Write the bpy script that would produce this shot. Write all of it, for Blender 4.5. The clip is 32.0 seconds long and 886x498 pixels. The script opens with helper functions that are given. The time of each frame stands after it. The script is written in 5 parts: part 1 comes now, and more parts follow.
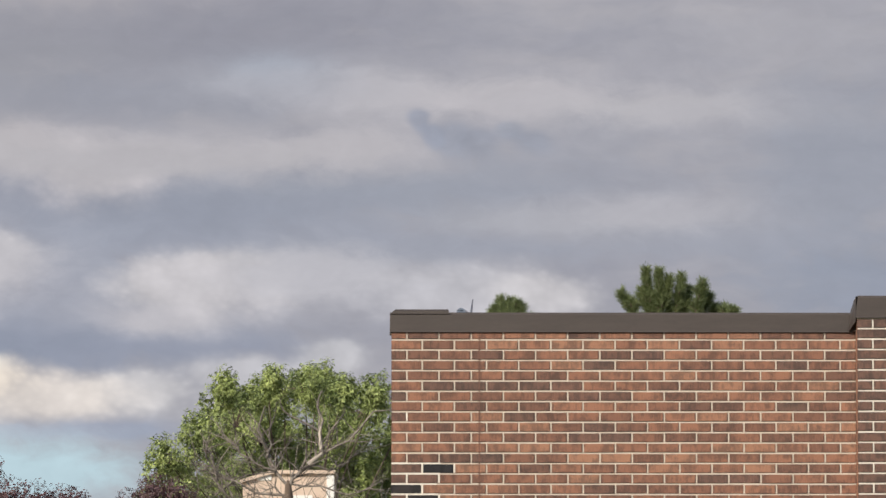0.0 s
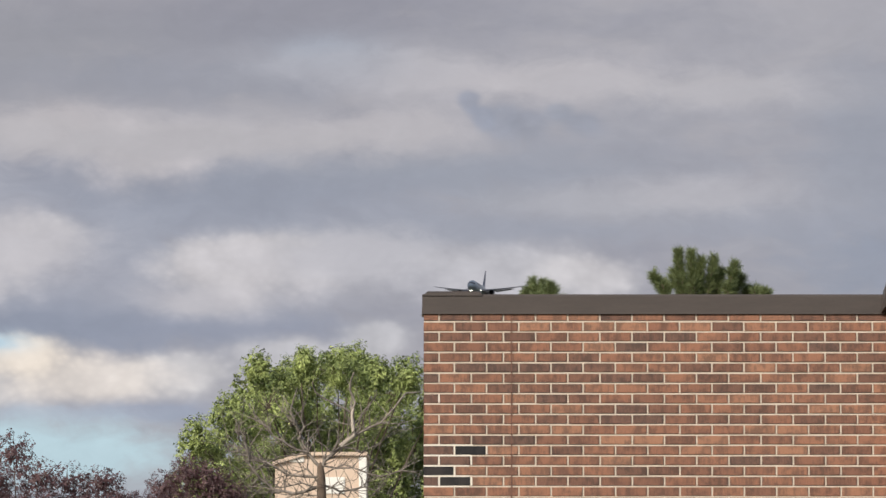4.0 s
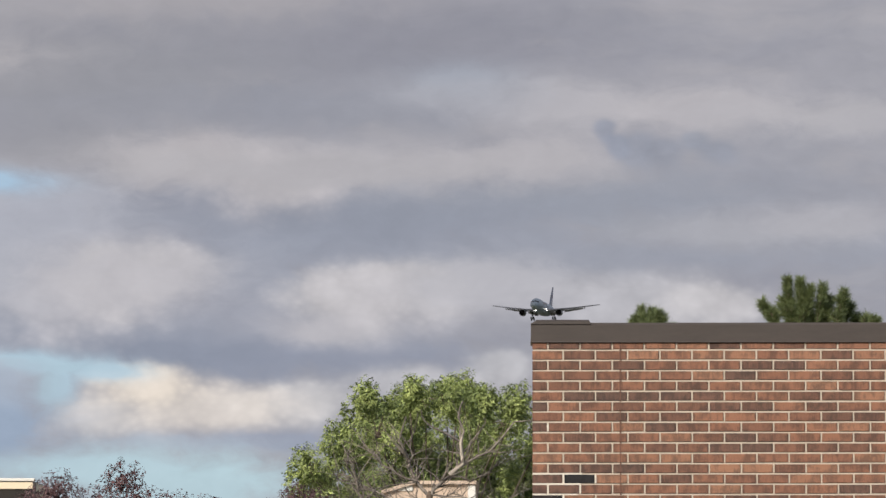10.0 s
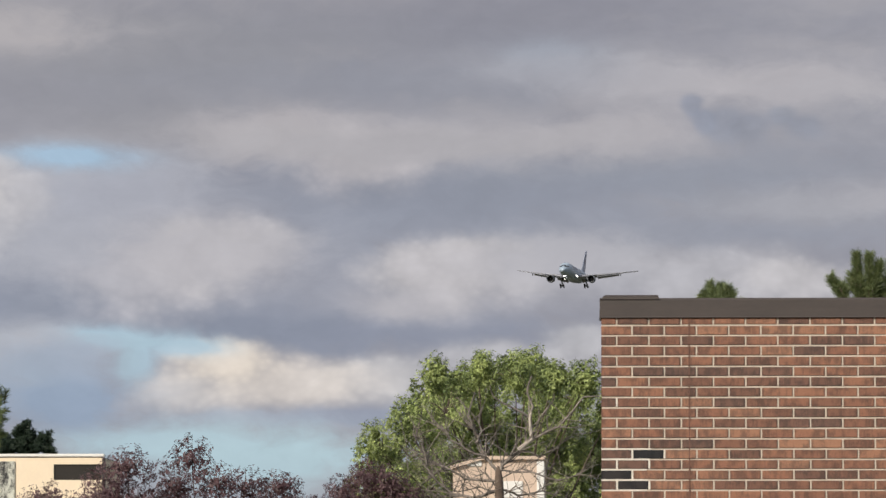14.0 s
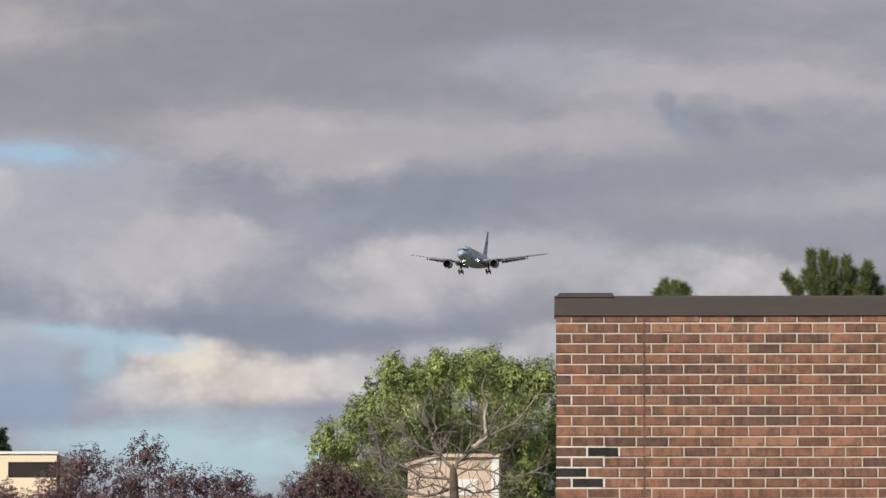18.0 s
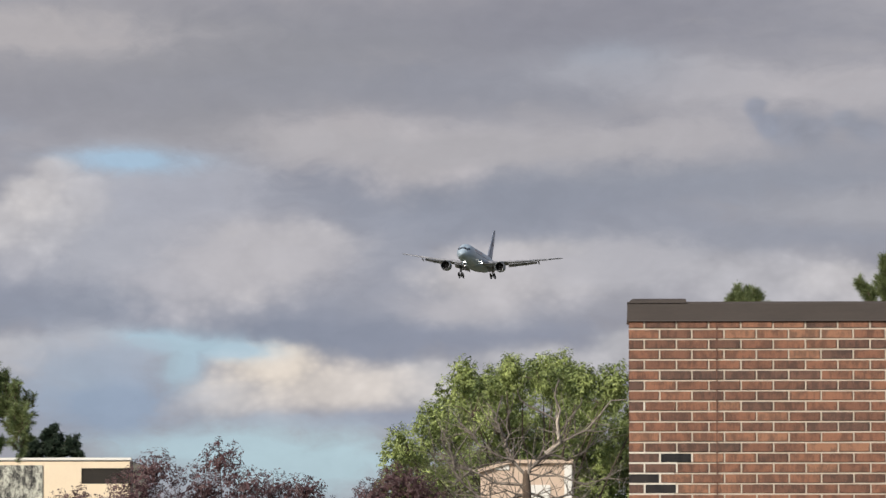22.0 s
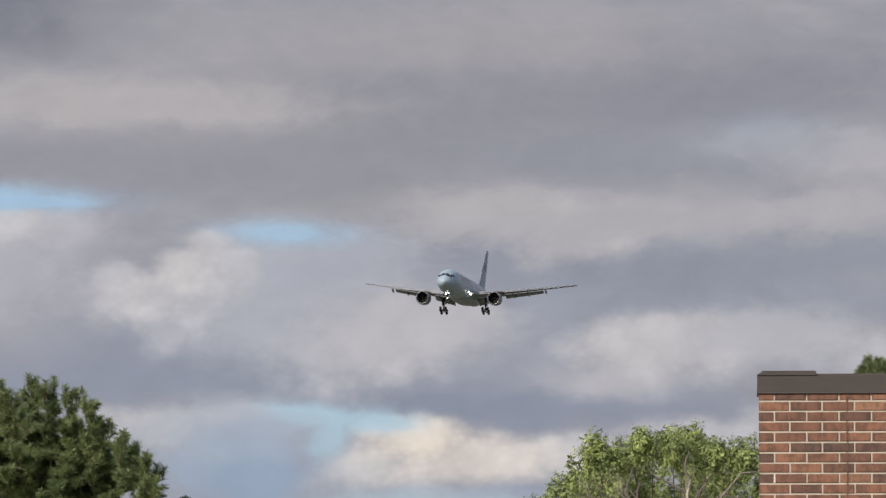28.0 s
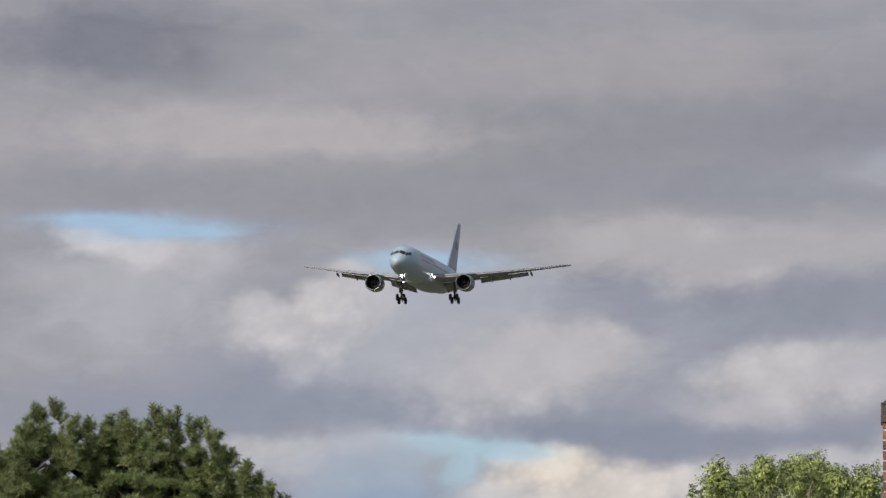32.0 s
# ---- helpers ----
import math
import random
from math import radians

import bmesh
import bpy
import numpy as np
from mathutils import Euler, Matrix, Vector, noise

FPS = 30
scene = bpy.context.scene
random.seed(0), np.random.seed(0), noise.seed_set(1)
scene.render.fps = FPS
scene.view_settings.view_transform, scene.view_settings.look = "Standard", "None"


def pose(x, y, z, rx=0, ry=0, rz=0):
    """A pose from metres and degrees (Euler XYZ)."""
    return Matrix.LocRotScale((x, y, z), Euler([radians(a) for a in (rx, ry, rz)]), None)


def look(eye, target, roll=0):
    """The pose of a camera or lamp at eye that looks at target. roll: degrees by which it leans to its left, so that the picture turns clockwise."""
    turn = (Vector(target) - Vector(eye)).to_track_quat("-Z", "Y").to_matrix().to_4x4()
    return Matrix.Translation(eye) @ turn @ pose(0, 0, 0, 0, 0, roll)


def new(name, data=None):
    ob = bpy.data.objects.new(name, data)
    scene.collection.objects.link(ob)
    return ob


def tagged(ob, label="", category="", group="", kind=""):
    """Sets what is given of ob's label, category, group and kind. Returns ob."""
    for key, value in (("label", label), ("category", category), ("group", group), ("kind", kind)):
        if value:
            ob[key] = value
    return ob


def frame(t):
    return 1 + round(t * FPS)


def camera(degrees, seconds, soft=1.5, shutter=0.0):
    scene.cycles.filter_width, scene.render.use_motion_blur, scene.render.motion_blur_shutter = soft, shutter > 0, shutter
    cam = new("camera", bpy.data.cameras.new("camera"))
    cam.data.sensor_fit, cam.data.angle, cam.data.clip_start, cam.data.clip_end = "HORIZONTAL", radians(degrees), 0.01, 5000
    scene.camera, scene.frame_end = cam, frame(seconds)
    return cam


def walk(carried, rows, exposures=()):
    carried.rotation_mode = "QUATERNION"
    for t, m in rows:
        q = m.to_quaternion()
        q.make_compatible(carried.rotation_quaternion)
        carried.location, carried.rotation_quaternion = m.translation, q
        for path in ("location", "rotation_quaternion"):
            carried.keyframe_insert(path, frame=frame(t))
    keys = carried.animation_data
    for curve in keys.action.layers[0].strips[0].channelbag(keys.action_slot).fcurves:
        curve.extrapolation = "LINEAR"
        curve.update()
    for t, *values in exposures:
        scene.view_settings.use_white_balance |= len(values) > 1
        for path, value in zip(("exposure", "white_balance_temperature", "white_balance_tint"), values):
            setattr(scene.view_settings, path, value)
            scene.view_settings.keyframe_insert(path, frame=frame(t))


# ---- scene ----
EYE = 1.6
cam = camera(10.0, 32.0, soft=1.5)
# the camera stays on its tripod head and pans: seconds, yaw to the right, pitch up (degrees)
PATH = [
    (0, 0.585, 4.406),    (0.5, 0.562, 4.337),    (1, 0.505, 4.290),    (1.5, 0.446, 4.277),
    (2, 0.388, 4.278),    (2.5, 0.351, 4.259),    (3, 0.311, 4.220),    (3.5, 0.289, 4.200),
    (5.5, -0.143, 4.231),    (6, -0.232, 4.259),    (6.5, -0.298, 4.271),    (7, -0.338, 4.251),
    (7.5, -0.379, 4.231),    (8, -0.425, 4.235),    (8.5, -0.471, 4.291),    (9, -0.546, 4.356),
    (9.5, -0.712, 4.437),    (10, -1.012, 4.524),    (10.5, -1.222, 4.524),    (11, -1.399, 4.504),
    (11.5, -1.525, 4.438),    (12, -1.603, 4.399),    (12.5, -1.657, 4.338),    (13, -1.712, 4.291),
    (13.5, -1.792, 4.261),    (15.5, -1.765, 4.233),    (16, -1.609, 4.223),    (16.5, -1.466, 4.204),
    (17, -1.364, 4.209),    (17.5, -1.308, 4.211),    (18, -1.280, 4.220),    (18.5, -1.382, 4.212),
    (19, -1.533, 4.232),    (19.5, -1.678, 4.330),    (20, -1.781, 4.368),    (20.5, -1.886, 4.358),
    (21, -1.945, 4.343),    (21.5, -2.006, 4.317),    (22, -2.103, 4.288),    (22.5, -2.249, 4.319),
    (23, -2.398, 4.400),    (23.5, -2.488, 4.487),    (24, -2.630, 4.529),    (24.5, -2.724, 4.568),
    (26.5, -3.074, 4.721),    (27, -3.183, 4.864),    (27.5, -3.353, 5.011),    (28, -3.572, 5.108),
    (28.5, -3.762, 5.128),    (29, -3.901, 5.122),    (29.5, -4.080, 5.125),    (30, -4.322, 5.207),
    (30.5, -4.485, 5.306),    (31, -4.590, 5.380),    (31.5, -4.695, 5.425),    (32, -4.968, 5.436),
]
walk(cam, [(t, pose(0, 0, EYE, 90 + p, 0, -y)) for t, y, p in PATH], [(0, 0.16), (9, 0.12), (12, 0.0), (32, 0.0)])

# ---- light ----
SUN_WAY = Vector((-0.50, -0.68, 0.53)).normalized()      # towards the sun: behind the camera and to its left
world = bpy.data.worlds.new("sky")
scene.world = world
world.use_nodes = True
wt = world.node_tree
sky = wt.nodes.new("ShaderNodeTexSky")
sky.sky_type, sky.sun_disc = "NISHITA", False
sky.sun_elevation = math.asin(SUN_WAY.z)
sky.sun_rotation = math.atan2(SUN_WAY.x, SUN_WAY.y)
sky.dust_density = 2.0
wt.nodes["Background"].inputs[1].default_value = 0.11
sun = new("sun", bpy.data.lights.new("sun", "SUN"))
sun.data.energy, sun.data.angle, sun.data.color = 3.7, radians(1.5), (1.0, 0.93, 0.82)
sun.matrix_world = look(SUN_WAY * 50, (0, 0, 0))


# ---- materials ----
def lin(*rgb):
    """Linear colour from 0..255 display values."""
    return tuple((c / 255 / 12.92) if c <= 10 else ((c / 255 + 0.055) / 1.055) ** 2.4 for c in rgb)


def wire(tree, kind, **inputs):
    node = tree.nodes.new(kind)
    for key, value in inputs.items():
        name = key.replace("_", " ")
        if isinstance(value, bpy.types.NodeSocket):
            tree.links.new(value, node.inputs[name])
        else:
            node.inputs[name].default_value = value
    return node


def calc(tree, op, a, b=None, c=None, clamp=False):
    node = tree.nodes.new("ShaderNodeMath")
    node.operation, node.use_clamp = op, clamp
    for i, v in enumerate((a, b, c)):
        if v is None:
            continue
        if isinstance(v, bpy.types.NodeSocket):
            tree.links.new(v, node.inputs[i])
        else:
            node.inputs[i].default_value = v
    return node.outputs[0]


def vec(tree, op, a, b=None):
    node = tree.nodes.new("ShaderNodeVectorMath")
    node.operation = op
    for i, v in enumerate((a, b)):
        if v is None:
            continue
        if isinstance(v, bpy.types.NodeSocket):
            tree.links.new(v, node.inputs[i])
        else:
            node.inputs[i].default_value = v
    return node.outputs["Value"] if op in ("DOT_PRODUCT", "LENGTH") else node.outputs[0]


def blend(tree, factor, a, b):
    node = tree.nodes.new("ShaderNodeMix")
    node.data_type = "RGBA"
    for socket, v in ((node.inputs[0], factor), (node.inputs[6], a), (node.inputs[7], b)):
        if isinstance(v, bpy.types.NodeSocket):
            tree.links.new(v, socket)
        else:
            socket.default_value = (*v, 1) if isinstance(v, tuple) else v
    return node.outputs[2]


def ramp(tree, value, stops):
    node = tree.nodes.new("ShaderNodeValToRGB")
    tree.links.new(value, node.inputs[0])
    els = node.color_ramp.elements
    while len(els) < len(stops):
        els.new(0.5)
    for el, (at, rgb) in zip(els, stops):
        el.position, el.color = at, (*rgb, 1)
    return node.outputs[0]


def material(name, light, dark, scale=6.0, rough=0.6, metal=0.0, bump=0.0, stretch=(1, 1, 1), island=0.0, piece=0.0, leaf=0.0, glow=None, contrast=1.9):
    """Two tones mixed by noise at two sizes; island / piece: spread of brightness from leaf to leaf / from object to object."""
    m = bpy.data.materials.new(name)
    m.use_nodes = True
    tree = m.node_tree
    bsdf = tree.nodes["Principled BSDF"]
    co = vec(tree, "MULTIPLY", wire(tree, "ShaderNodeTexCoord").outputs["Object"], stretch)
    big = wire(tree, "ShaderNodeTexNoise", Vector=co, Scale=scale, Detail=5.0, Roughness=0.65).outputs[0]
    small = wire(tree, "ShaderNodeTexNoise", Vector=co, Scale=scale * 9, Detail=3.0).outputs[0]
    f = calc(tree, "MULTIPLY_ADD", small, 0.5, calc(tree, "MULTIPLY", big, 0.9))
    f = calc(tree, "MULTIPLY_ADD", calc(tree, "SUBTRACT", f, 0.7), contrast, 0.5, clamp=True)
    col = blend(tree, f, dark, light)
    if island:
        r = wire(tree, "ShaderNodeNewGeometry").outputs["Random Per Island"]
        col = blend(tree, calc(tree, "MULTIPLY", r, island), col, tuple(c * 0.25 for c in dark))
    if piece:
        r = wire(tree, "ShaderNodeObjectInfo").outputs["Random"]
        col = blend(tree, calc(tree, "MULTIPLY", r, piece), col, dark)
    tree.links.new(col, bsdf.inputs["Base Color"])
    bsdf.inputs["Metallic"].default_value = metal
    tree.links.new(calc(tree, "MULTIPLY_ADD", small, 0.2, rough - 0.1, clamp=True), bsdf.inputs["Roughness"])
    if bump:
        b = wire(tree, "ShaderNodeBump", Strength=0.6, Distance=bump, Height=f)
        tree.links.new(b.outputs[0], bsdf.inputs["Normal"])
    if glow:
        bsdf.inputs["Emission Color"].default_value = (*glow[:3], 1)
        bsdf.inputs["Emission Strength"].default_value = glow[3]
    if leaf:
        tl = wire(tree, "ShaderNodeBsdfTranslucent", Color=col)
        mix = tree.nodes.new("ShaderNodeMixShader")
        mix.inputs[0].default_value = leaf
        tree.links.new(bsdf.outputs[0], mix.inputs[1])
        tree.links.new(tl.outputs[0], mix.inputs[2])
        tree.links.new(mix.outputs[0], tree.nodes["Material Output"].inputs[0])
    return m


# broken cloud over the rest of the sky
over = wire(wt, "ShaderNodeTexNoise", Vector=vec(wt, "MULTIPLY", wire(wt, "ShaderNodeTexCoord").outputs["Generated"], (1, 1, 3)), Scale=2.6, Detail=6.0).outputs[0]
cover = calc(wt, "MULTIPLY_ADD", calc(wt, "SUBTRACT", over, 0.40), 5.0, 0.0, clamp=True)
wt.links.new(blend(wt, calc(wt, "MULTIPLY", cover, 0.8), sky.outputs[0], (4.3, 4.3, 4.6)), wt.nodes["Background"].inputs[0])


def brick_material(name, tones, joined):
    """Fired clay: one tone a brick, streaked downwards by the wire cut, smoky round its rim and rough on its face."""
    m = bpy.data.materials.new(name)
    m.use_nodes = True
    tree = m.node_tree
    bsdf = tree.nodes["Principled BSDF"]
    rnd = wire(tree, "ShaderNodeNewGeometry").outputs["Random Per Island"] if joined else wire(tree, "ShaderNodeObjectInfo").outputs["Random"]
    geo = wire(tree, "ShaderNodeNewGeometry").outputs["Position"]
    tone = ramp(tree, rnd, tones)
    streak = wire(tree, "ShaderNodeTexNoise", Vector=vec(tree, "MULTIPLY", geo, (45, 8, 7)), Scale=1.0, Detail=5.0, Roughness=0.65).outputs[0]
    grain = wire(tree, "ShaderNodeTexNoise", Vector=geo, Scale=130.0, Detail=4.0).outputs[0]
    patch = wire(tree, "ShaderNodeTexNoise", Vector=geo, Scale=13.0, Detail=5.0, Roughness=0.7).outputs[0]
    f = calc(tree, "MULTIPLY_ADD", calc(tree, "SUBTRACT", streak, 0.5), 3.0, calc(tree, "MULTIPLY_ADD", calc(tree, "SUBTRACT", patch, 0.5), 5.0, 0.36), clamp=True)
    col = blend(tree, f, tone, vec(tree, "MULTIPLY", tone, (0.40, 0.46, 0.53)))
    if not joined:
        uvn = tree.nodes.new("ShaderNodeUVMap")
        uvn.uv_map = "face"
        sep = wire(tree, "ShaderNodeSeparateXYZ", Vector=vec(tree, "ABSOLUTE", vec(tree, "SUBTRACT", uvn.outputs[0], (0.5, 0.5, 0))))
        rim = calc(tree, "MAXIMUM", calc(tree, "MULTIPLY_ADD", sep.outputs[0], 16.0, -6.7), calc(tree, "MULTIPLY_ADD", sep.outputs[1], 6.0, -1.9))
        rim = calc(tree, "MULTIPLY", calc(tree, "ADD", rim, calc(tree, "MULTIPLY_ADD", patch, 5.0, -2.6)), 0.7, clamp=True)
        col = blend(tree, rim, col, vec(tree, "MULTIPLY", tone, (0.35, 0.42, 0.5)))
    col = blend(tree, calc(tree, "MULTIPLY", grain, 0.4), col, vec(tree, "MULTIPLY", tone, (1.25, 1.3, 1.4)))
    tree.links.new(col, bsdf.inputs["Base Color"])
    bsdf.inputs["Roughness"].default_value = 0.88
    b = wire(tree, "ShaderNodeBump", Strength=0.8, Distance=0.004, Height=calc(tree, "ADD", streak, grain))
    tree.links.new(b.outputs[0], bsdf.inputs["Normal"])
    return m


BRICK_TONES = [(0.0, (0.145, 0.076, 0.054)), (0.2, (0.195, 0.093, 0.061)), (0.5, (0.243, 0.112, 0.070)), (0.8, (0.283, 0.133, 0.081)), (1.0, (0.32, 0.16, 0.097))]
BRICK = brick_material("brick_face", BRICK_TONES, False)
BRICK_JOINED = brick_material("brick_face_joined", BRICK_TONES, True)
BRICK_DARK = brick_material("burnt_brick", [(0.0, (0.012, 0.012, 0.014)), (1.0, (0.03, 0.025, 0.024))], False)
BRICK_BROWN = brick_material("dark_brown_brick", [(0.0, (0.125, 0.072, 0.054)), (1.0, (0.175, 0.09, 0.064))], False)
MORTAR = material("mortar", (0.63, 0.545, 0.455), (0.45, 0.385, 0.32), 14, 0.95, bump=0.002)
MORTAR_NEW = material("fresh_mortar", (0.74, 0.69, 0.61), (0.6, 0.55, 0.48), 20, 0.95, bump=0.002)
FLASHING = material("brown_flashing", (0.082, 0.067, 0.060), (0.060, 0.049, 0.045), 3, 0.42, 0.2, stretch=(1, 1, 6))
SEALANT = material("sealant", (0.17, 0.08, 0.055), (0.11, 0.055, 0.04), 30, 0.7)
ROOFING = material("gravel_roof", (0.2, 0.19, 0.18), (0.1, 0.1, 0.1), 8, 0.9)
GRASS = material("dry_grass", (0.13, 0.125, 0.075), (0.075, 0.078, 0.045), 0.7, 0.9, bump=0.02)
NEEDLES = material("pine_needles", (0.34, 0.40, 0.165), (0.12, 0.175, 0.075), 3, 0.5, island=0.4, leaf=0.35)
NEEDLES_FRESH = material("fresh_pine_needles", (0.36, 0.42, 0.18), (0.13, 0.17, 0.075), 5, 0.5, island=0.5, leaf=0.35)
NEEDLES_DARK = material("shaded_needles", (0.04, 0.07, 0.04), (0.02, 0.038, 0.022), 3, 0.6, island=0.4, leaf=0.1)
# high contrast paints sunlit clumps and shaded gaps into the green leaf colour
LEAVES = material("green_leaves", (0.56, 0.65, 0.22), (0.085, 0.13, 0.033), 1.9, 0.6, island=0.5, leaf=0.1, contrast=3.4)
LEAVES_RED = material("purple_leaves", (0.24, 0.135, 0.14), (0.105, 0.056, 0.062), 2.5, 0.5, island=0.5, leaf=0.25)
BARK = material("bark", (0.15, 0.11, 0.08), (0.07, 0.05, 0.04), 12, 0.9, bump=0.01)
DEADWOOD = material("dead_wood", (0.33, 0.285, 0.245), (0.05, 0.04, 0.034), 3.5, 0.85, bump=0.006, contrast=3.0)
# dead wood lightened in colour to imitate direct sun
SUNLIT_WOOD = material("sunlit_wood", (0.62, 0.55, 0.47), (0.36, 0.30, 0.25), 5, 0.8, bump=0.004)
DRY = material("dry_needles", (0.42, 0.24, 0.11), (0.24, 0.13, 0.06), 8, 0.7, island=0.4)
CREAM = material("cream_render", (0.85, 0.71, 0.53), (0.77, 0.64, 0.48), 1.2, 0.9)
TAN = material("tan_siding", (0.66, 0.52, 0.41), (0.57, 0.44, 0.35), 1.5, 0.85)
WHITE = material("white_trim", (0.8, 0.78, 0.74), (0.72, 0.70, 0.66), 4, 0.6)
STONE = material("grey_stone_panel", (0.62, 0.62, 0.54), (0.03, 0.03, 0.032), 4.5, 0.9, bump=0.01, stretch=(1.3, 1, 0.7), contrast=4.5)
GLASS_DARK = material("dark_window_glass", (0.022, 0.02, 0.022), (0.014, 0.014, 0.016), 2, 0.12)
DARK_TRIM = material("dark_trim", (0.05, 0.04, 0.04), (0.035, 0.03, 0.03), 5, 0.6)
SKIN = material("pale_blue_paint", (0.36, 0.445, 0.53), (0.31, 0.39, 0.47), 0.35, 0.32, stretch=(1, 0.3, 1))
BELLY = material("grey_belly_paint", (0.35, 0.40, 0.46), (0.28, 0.33, 0.38), 0.5, 0.4, stretch=(1, 0.3, 1))
WING_GREY = material("wing_grey_paint", (0.30, 0.305, 0.335), (0.24, 0.245, 0.27), 0.6, 0.78)
METAL = material("bare_metal", (0.26, 0.27, 0.29), (0.19, 0.20, 0.22), 2, 0.4, 0.8)
NACELLE = material("nacelle_paint", (0.20, 0.23, 0.27), (0.16, 0.185, 0.22), 1.0, 0.35)
# near-black, so the shade inside the intakes is put into the colour
INTAKE_SHADE = material("intake_shade", (0.010, 0.010, 0.011), (0.005, 0.005, 0.006), 4, 0.95)
RUBBER = material("tyre_rubber", (0.022, 0.022, 0.023), (0.014, 0.014, 0.015), 8, 0.8)
GEAR_GREY = material("gear_grey", (0.16, 0.16, 0.17), (0.09, 0.09, 0.1), 6, 0.5, 0.3)
FIN_BLUE = material("fin_blue_paint", (0.24, 0.265, 0.34), (0.20, 0.225, 0.29), 0.6, 0.35)
EMBLEM = material("dark_emblem", (0.12, 0.085, 0.12), (0.10, 0.07, 0.10), 2, 0.4)
MARK = material("faded_red_marking", (0.36, 0.22, 0.22), (0.30, 0.18, 0.18), 2, 0.4)
INSECT = material("grey_chitin", (0.30, 0.29, 0.28), (0.22, 0.21, 0.2), 300, 0.5, leaf=0.4)
LAMP = material("lit_lamp", (0.9, 0.9, 0.85), (0.9, 0.9, 0.85), 2, 0.2, glow=(1.0, 0.93, 0.82, 6))


# ---- mesh helpers ----
def mesh_of(name, verts, faces, mat, smooth=False):
    me = bpy.data.meshes.new(name)
    me.from_pydata([tuple(v) for v in verts], [], [tuple(f) for f in faces])
    me.materials.append(mat)
    if smooth:
        me.polygons.foreach_set("use_smooth", [True] * len(me.polygons))
    me.update()
    return me


def blades(name, verts, size, mat):
    """A mesh of many loose faces of `size` corners each, from rows of points."""
    me = bpy.data.meshes.new(name)
    n = len(verts)
    me.vertices.add(n)
    me.vertices.foreach_set("co", np.ascontiguousarray(verts, dtype=np.float32).ravel())
    me.loops.add(n)
    me.loops.foreach_set("vertex_index", np.arange(n, dtype=np.int32))
    me.polygons.add(n // size)
    me.polygons.foreach_set("loop_start", np.arange(0, n, size, dtype=np.int32))
    me.materials.append(mat)
    me.update(calc_edges=True)
    return me


def unit(v):
    return v / np.maximum(np.linalg.norm(v, axis=-1, keepdims=True), 1e-9)


def part(name, bm, mat, parent, label="", smooth=True):
    bmesh.ops.recalc_face_normals(bm, faces=bm.faces)
    for f in bm.faces:
        f.smooth = smooth
    me = bpy.data.meshes.new(name)
    bm.to_mesh(me)
    bm.free()
    me.materials.append(mat)
    ob = new(name, me)
    ob.parent = parent
    return tagged(ob, label)


def empty(name, x, y, z, label, category, group="", kind=""):
    ob = new(name)
    ob.empty_display_size = 0.2
    ob.location = (x, y, z)
    return tagged(ob, label, category, group, kind)


def box(x0, x1, y0, y1, z0, z1, bevel=0.0):
    bm = bmesh.new()
    bmesh.ops.create_cube(bm, size=1)
    for v in bm.verts:
        v.co = Vector((x0 + (v.co.x + 0.5) * (x1 - x0), y0 + (v.co.y + 0.5) * (y1 - y0), z0 + (v.co.z + 0.5) * (z1 - z0)))
    if bevel:
        bmesh.ops.bevel(bm, geom=bm.edges[:], offset=bevel, segments=2, affect="EDGES")
    return bm


def loft(rings, cap=True, closed=True):
    """A skin through rings of equally many points."""
    bm = bmesh.new()
    rows = [[bm.verts.new(p) for p in ring] for ring in rings]
    n = len(rows[0])
    for a, b in zip(rows, rows[1:]):
        for i in range(n if closed else n - 1):
            j = (i + 1) % n
            bm.faces.new((a[i], a[j], b[j], b[i]))
    if cap:
        bm.faces.new(rows[0])
        bm.faces.new(rows[-1])
    return bm


def lathe(profile, axis_at=(0, 0, 0), n=32, along="Y", cap=False):
    """profile: (position along the axis, radius)."""
    rings = []
    for y, r in profile:
        ring = []
        for k in range(n):
            a = 2 * math.pi * k / n
            p = {"Y": (r * math.cos(a), y, r * math.sin(a)), "X": (y, r * math.cos(a), r * math.sin(a)), "Z": (r * math.cos(a), r * math.sin(a), y)}[along]
            ring.append(Vector(p) + Vector(axis_at))
        rings.append(ring)
    return loft(rings, cap)


def tube(points, radii, n=7):
    """A tapered limb along points."""
    rings = []
    pts = [Vector(p) for p in points]
    for i, p in enumerate(pts):
        d = (pts[min(i + 1, len(pts) - 1)] - pts[max(i - 1, 0)]).normalized()
        s = d.cross(Vector((0.3, 1, 0.2))).normalized()
        t = d.cross(s)
        rings.append([p + (s * math.cos(2 * math.pi * k / n) + t * math.sin(2 * math.pi * k / n)) * radii[i] for k in range(n)])
    return rings


def limbs_mesh(name, limbs, mat, n=6):
    """Many tapered limbs, each a list of (point, radius), in one mesh."""
    verts, faces = [], []
    for limb in limbs:
        rings = tube([p for p, r in limb], [r for p, r in limb], n)
        base = len(verts)
        for ring in rings:
            verts.extend(ring)
        for i in range(len(rings) - 1):
            for k in range(n):
                a, b = base + i * n + k, base + i * n + (k + 1) % n
                faces.append((a, b, b + n, a + n))
        faces.append(tuple(base + (len(rings) - 1) * n + k for k in range(n)))
    return mesh_of(name, verts, faces, mat, True)


def spot(a, e, d):
    """The place at d metres ahead, a and e thousandths of that to the right and above the eye."""
    return Vector((d * a / 1000, d, EYE + d * e / 1000))


# ---- ground and sky ----
ground_bm = bmesh.new()
bmesh.ops.create_grid(ground_bm, x_segments=40, y_segments=40, size=4600)
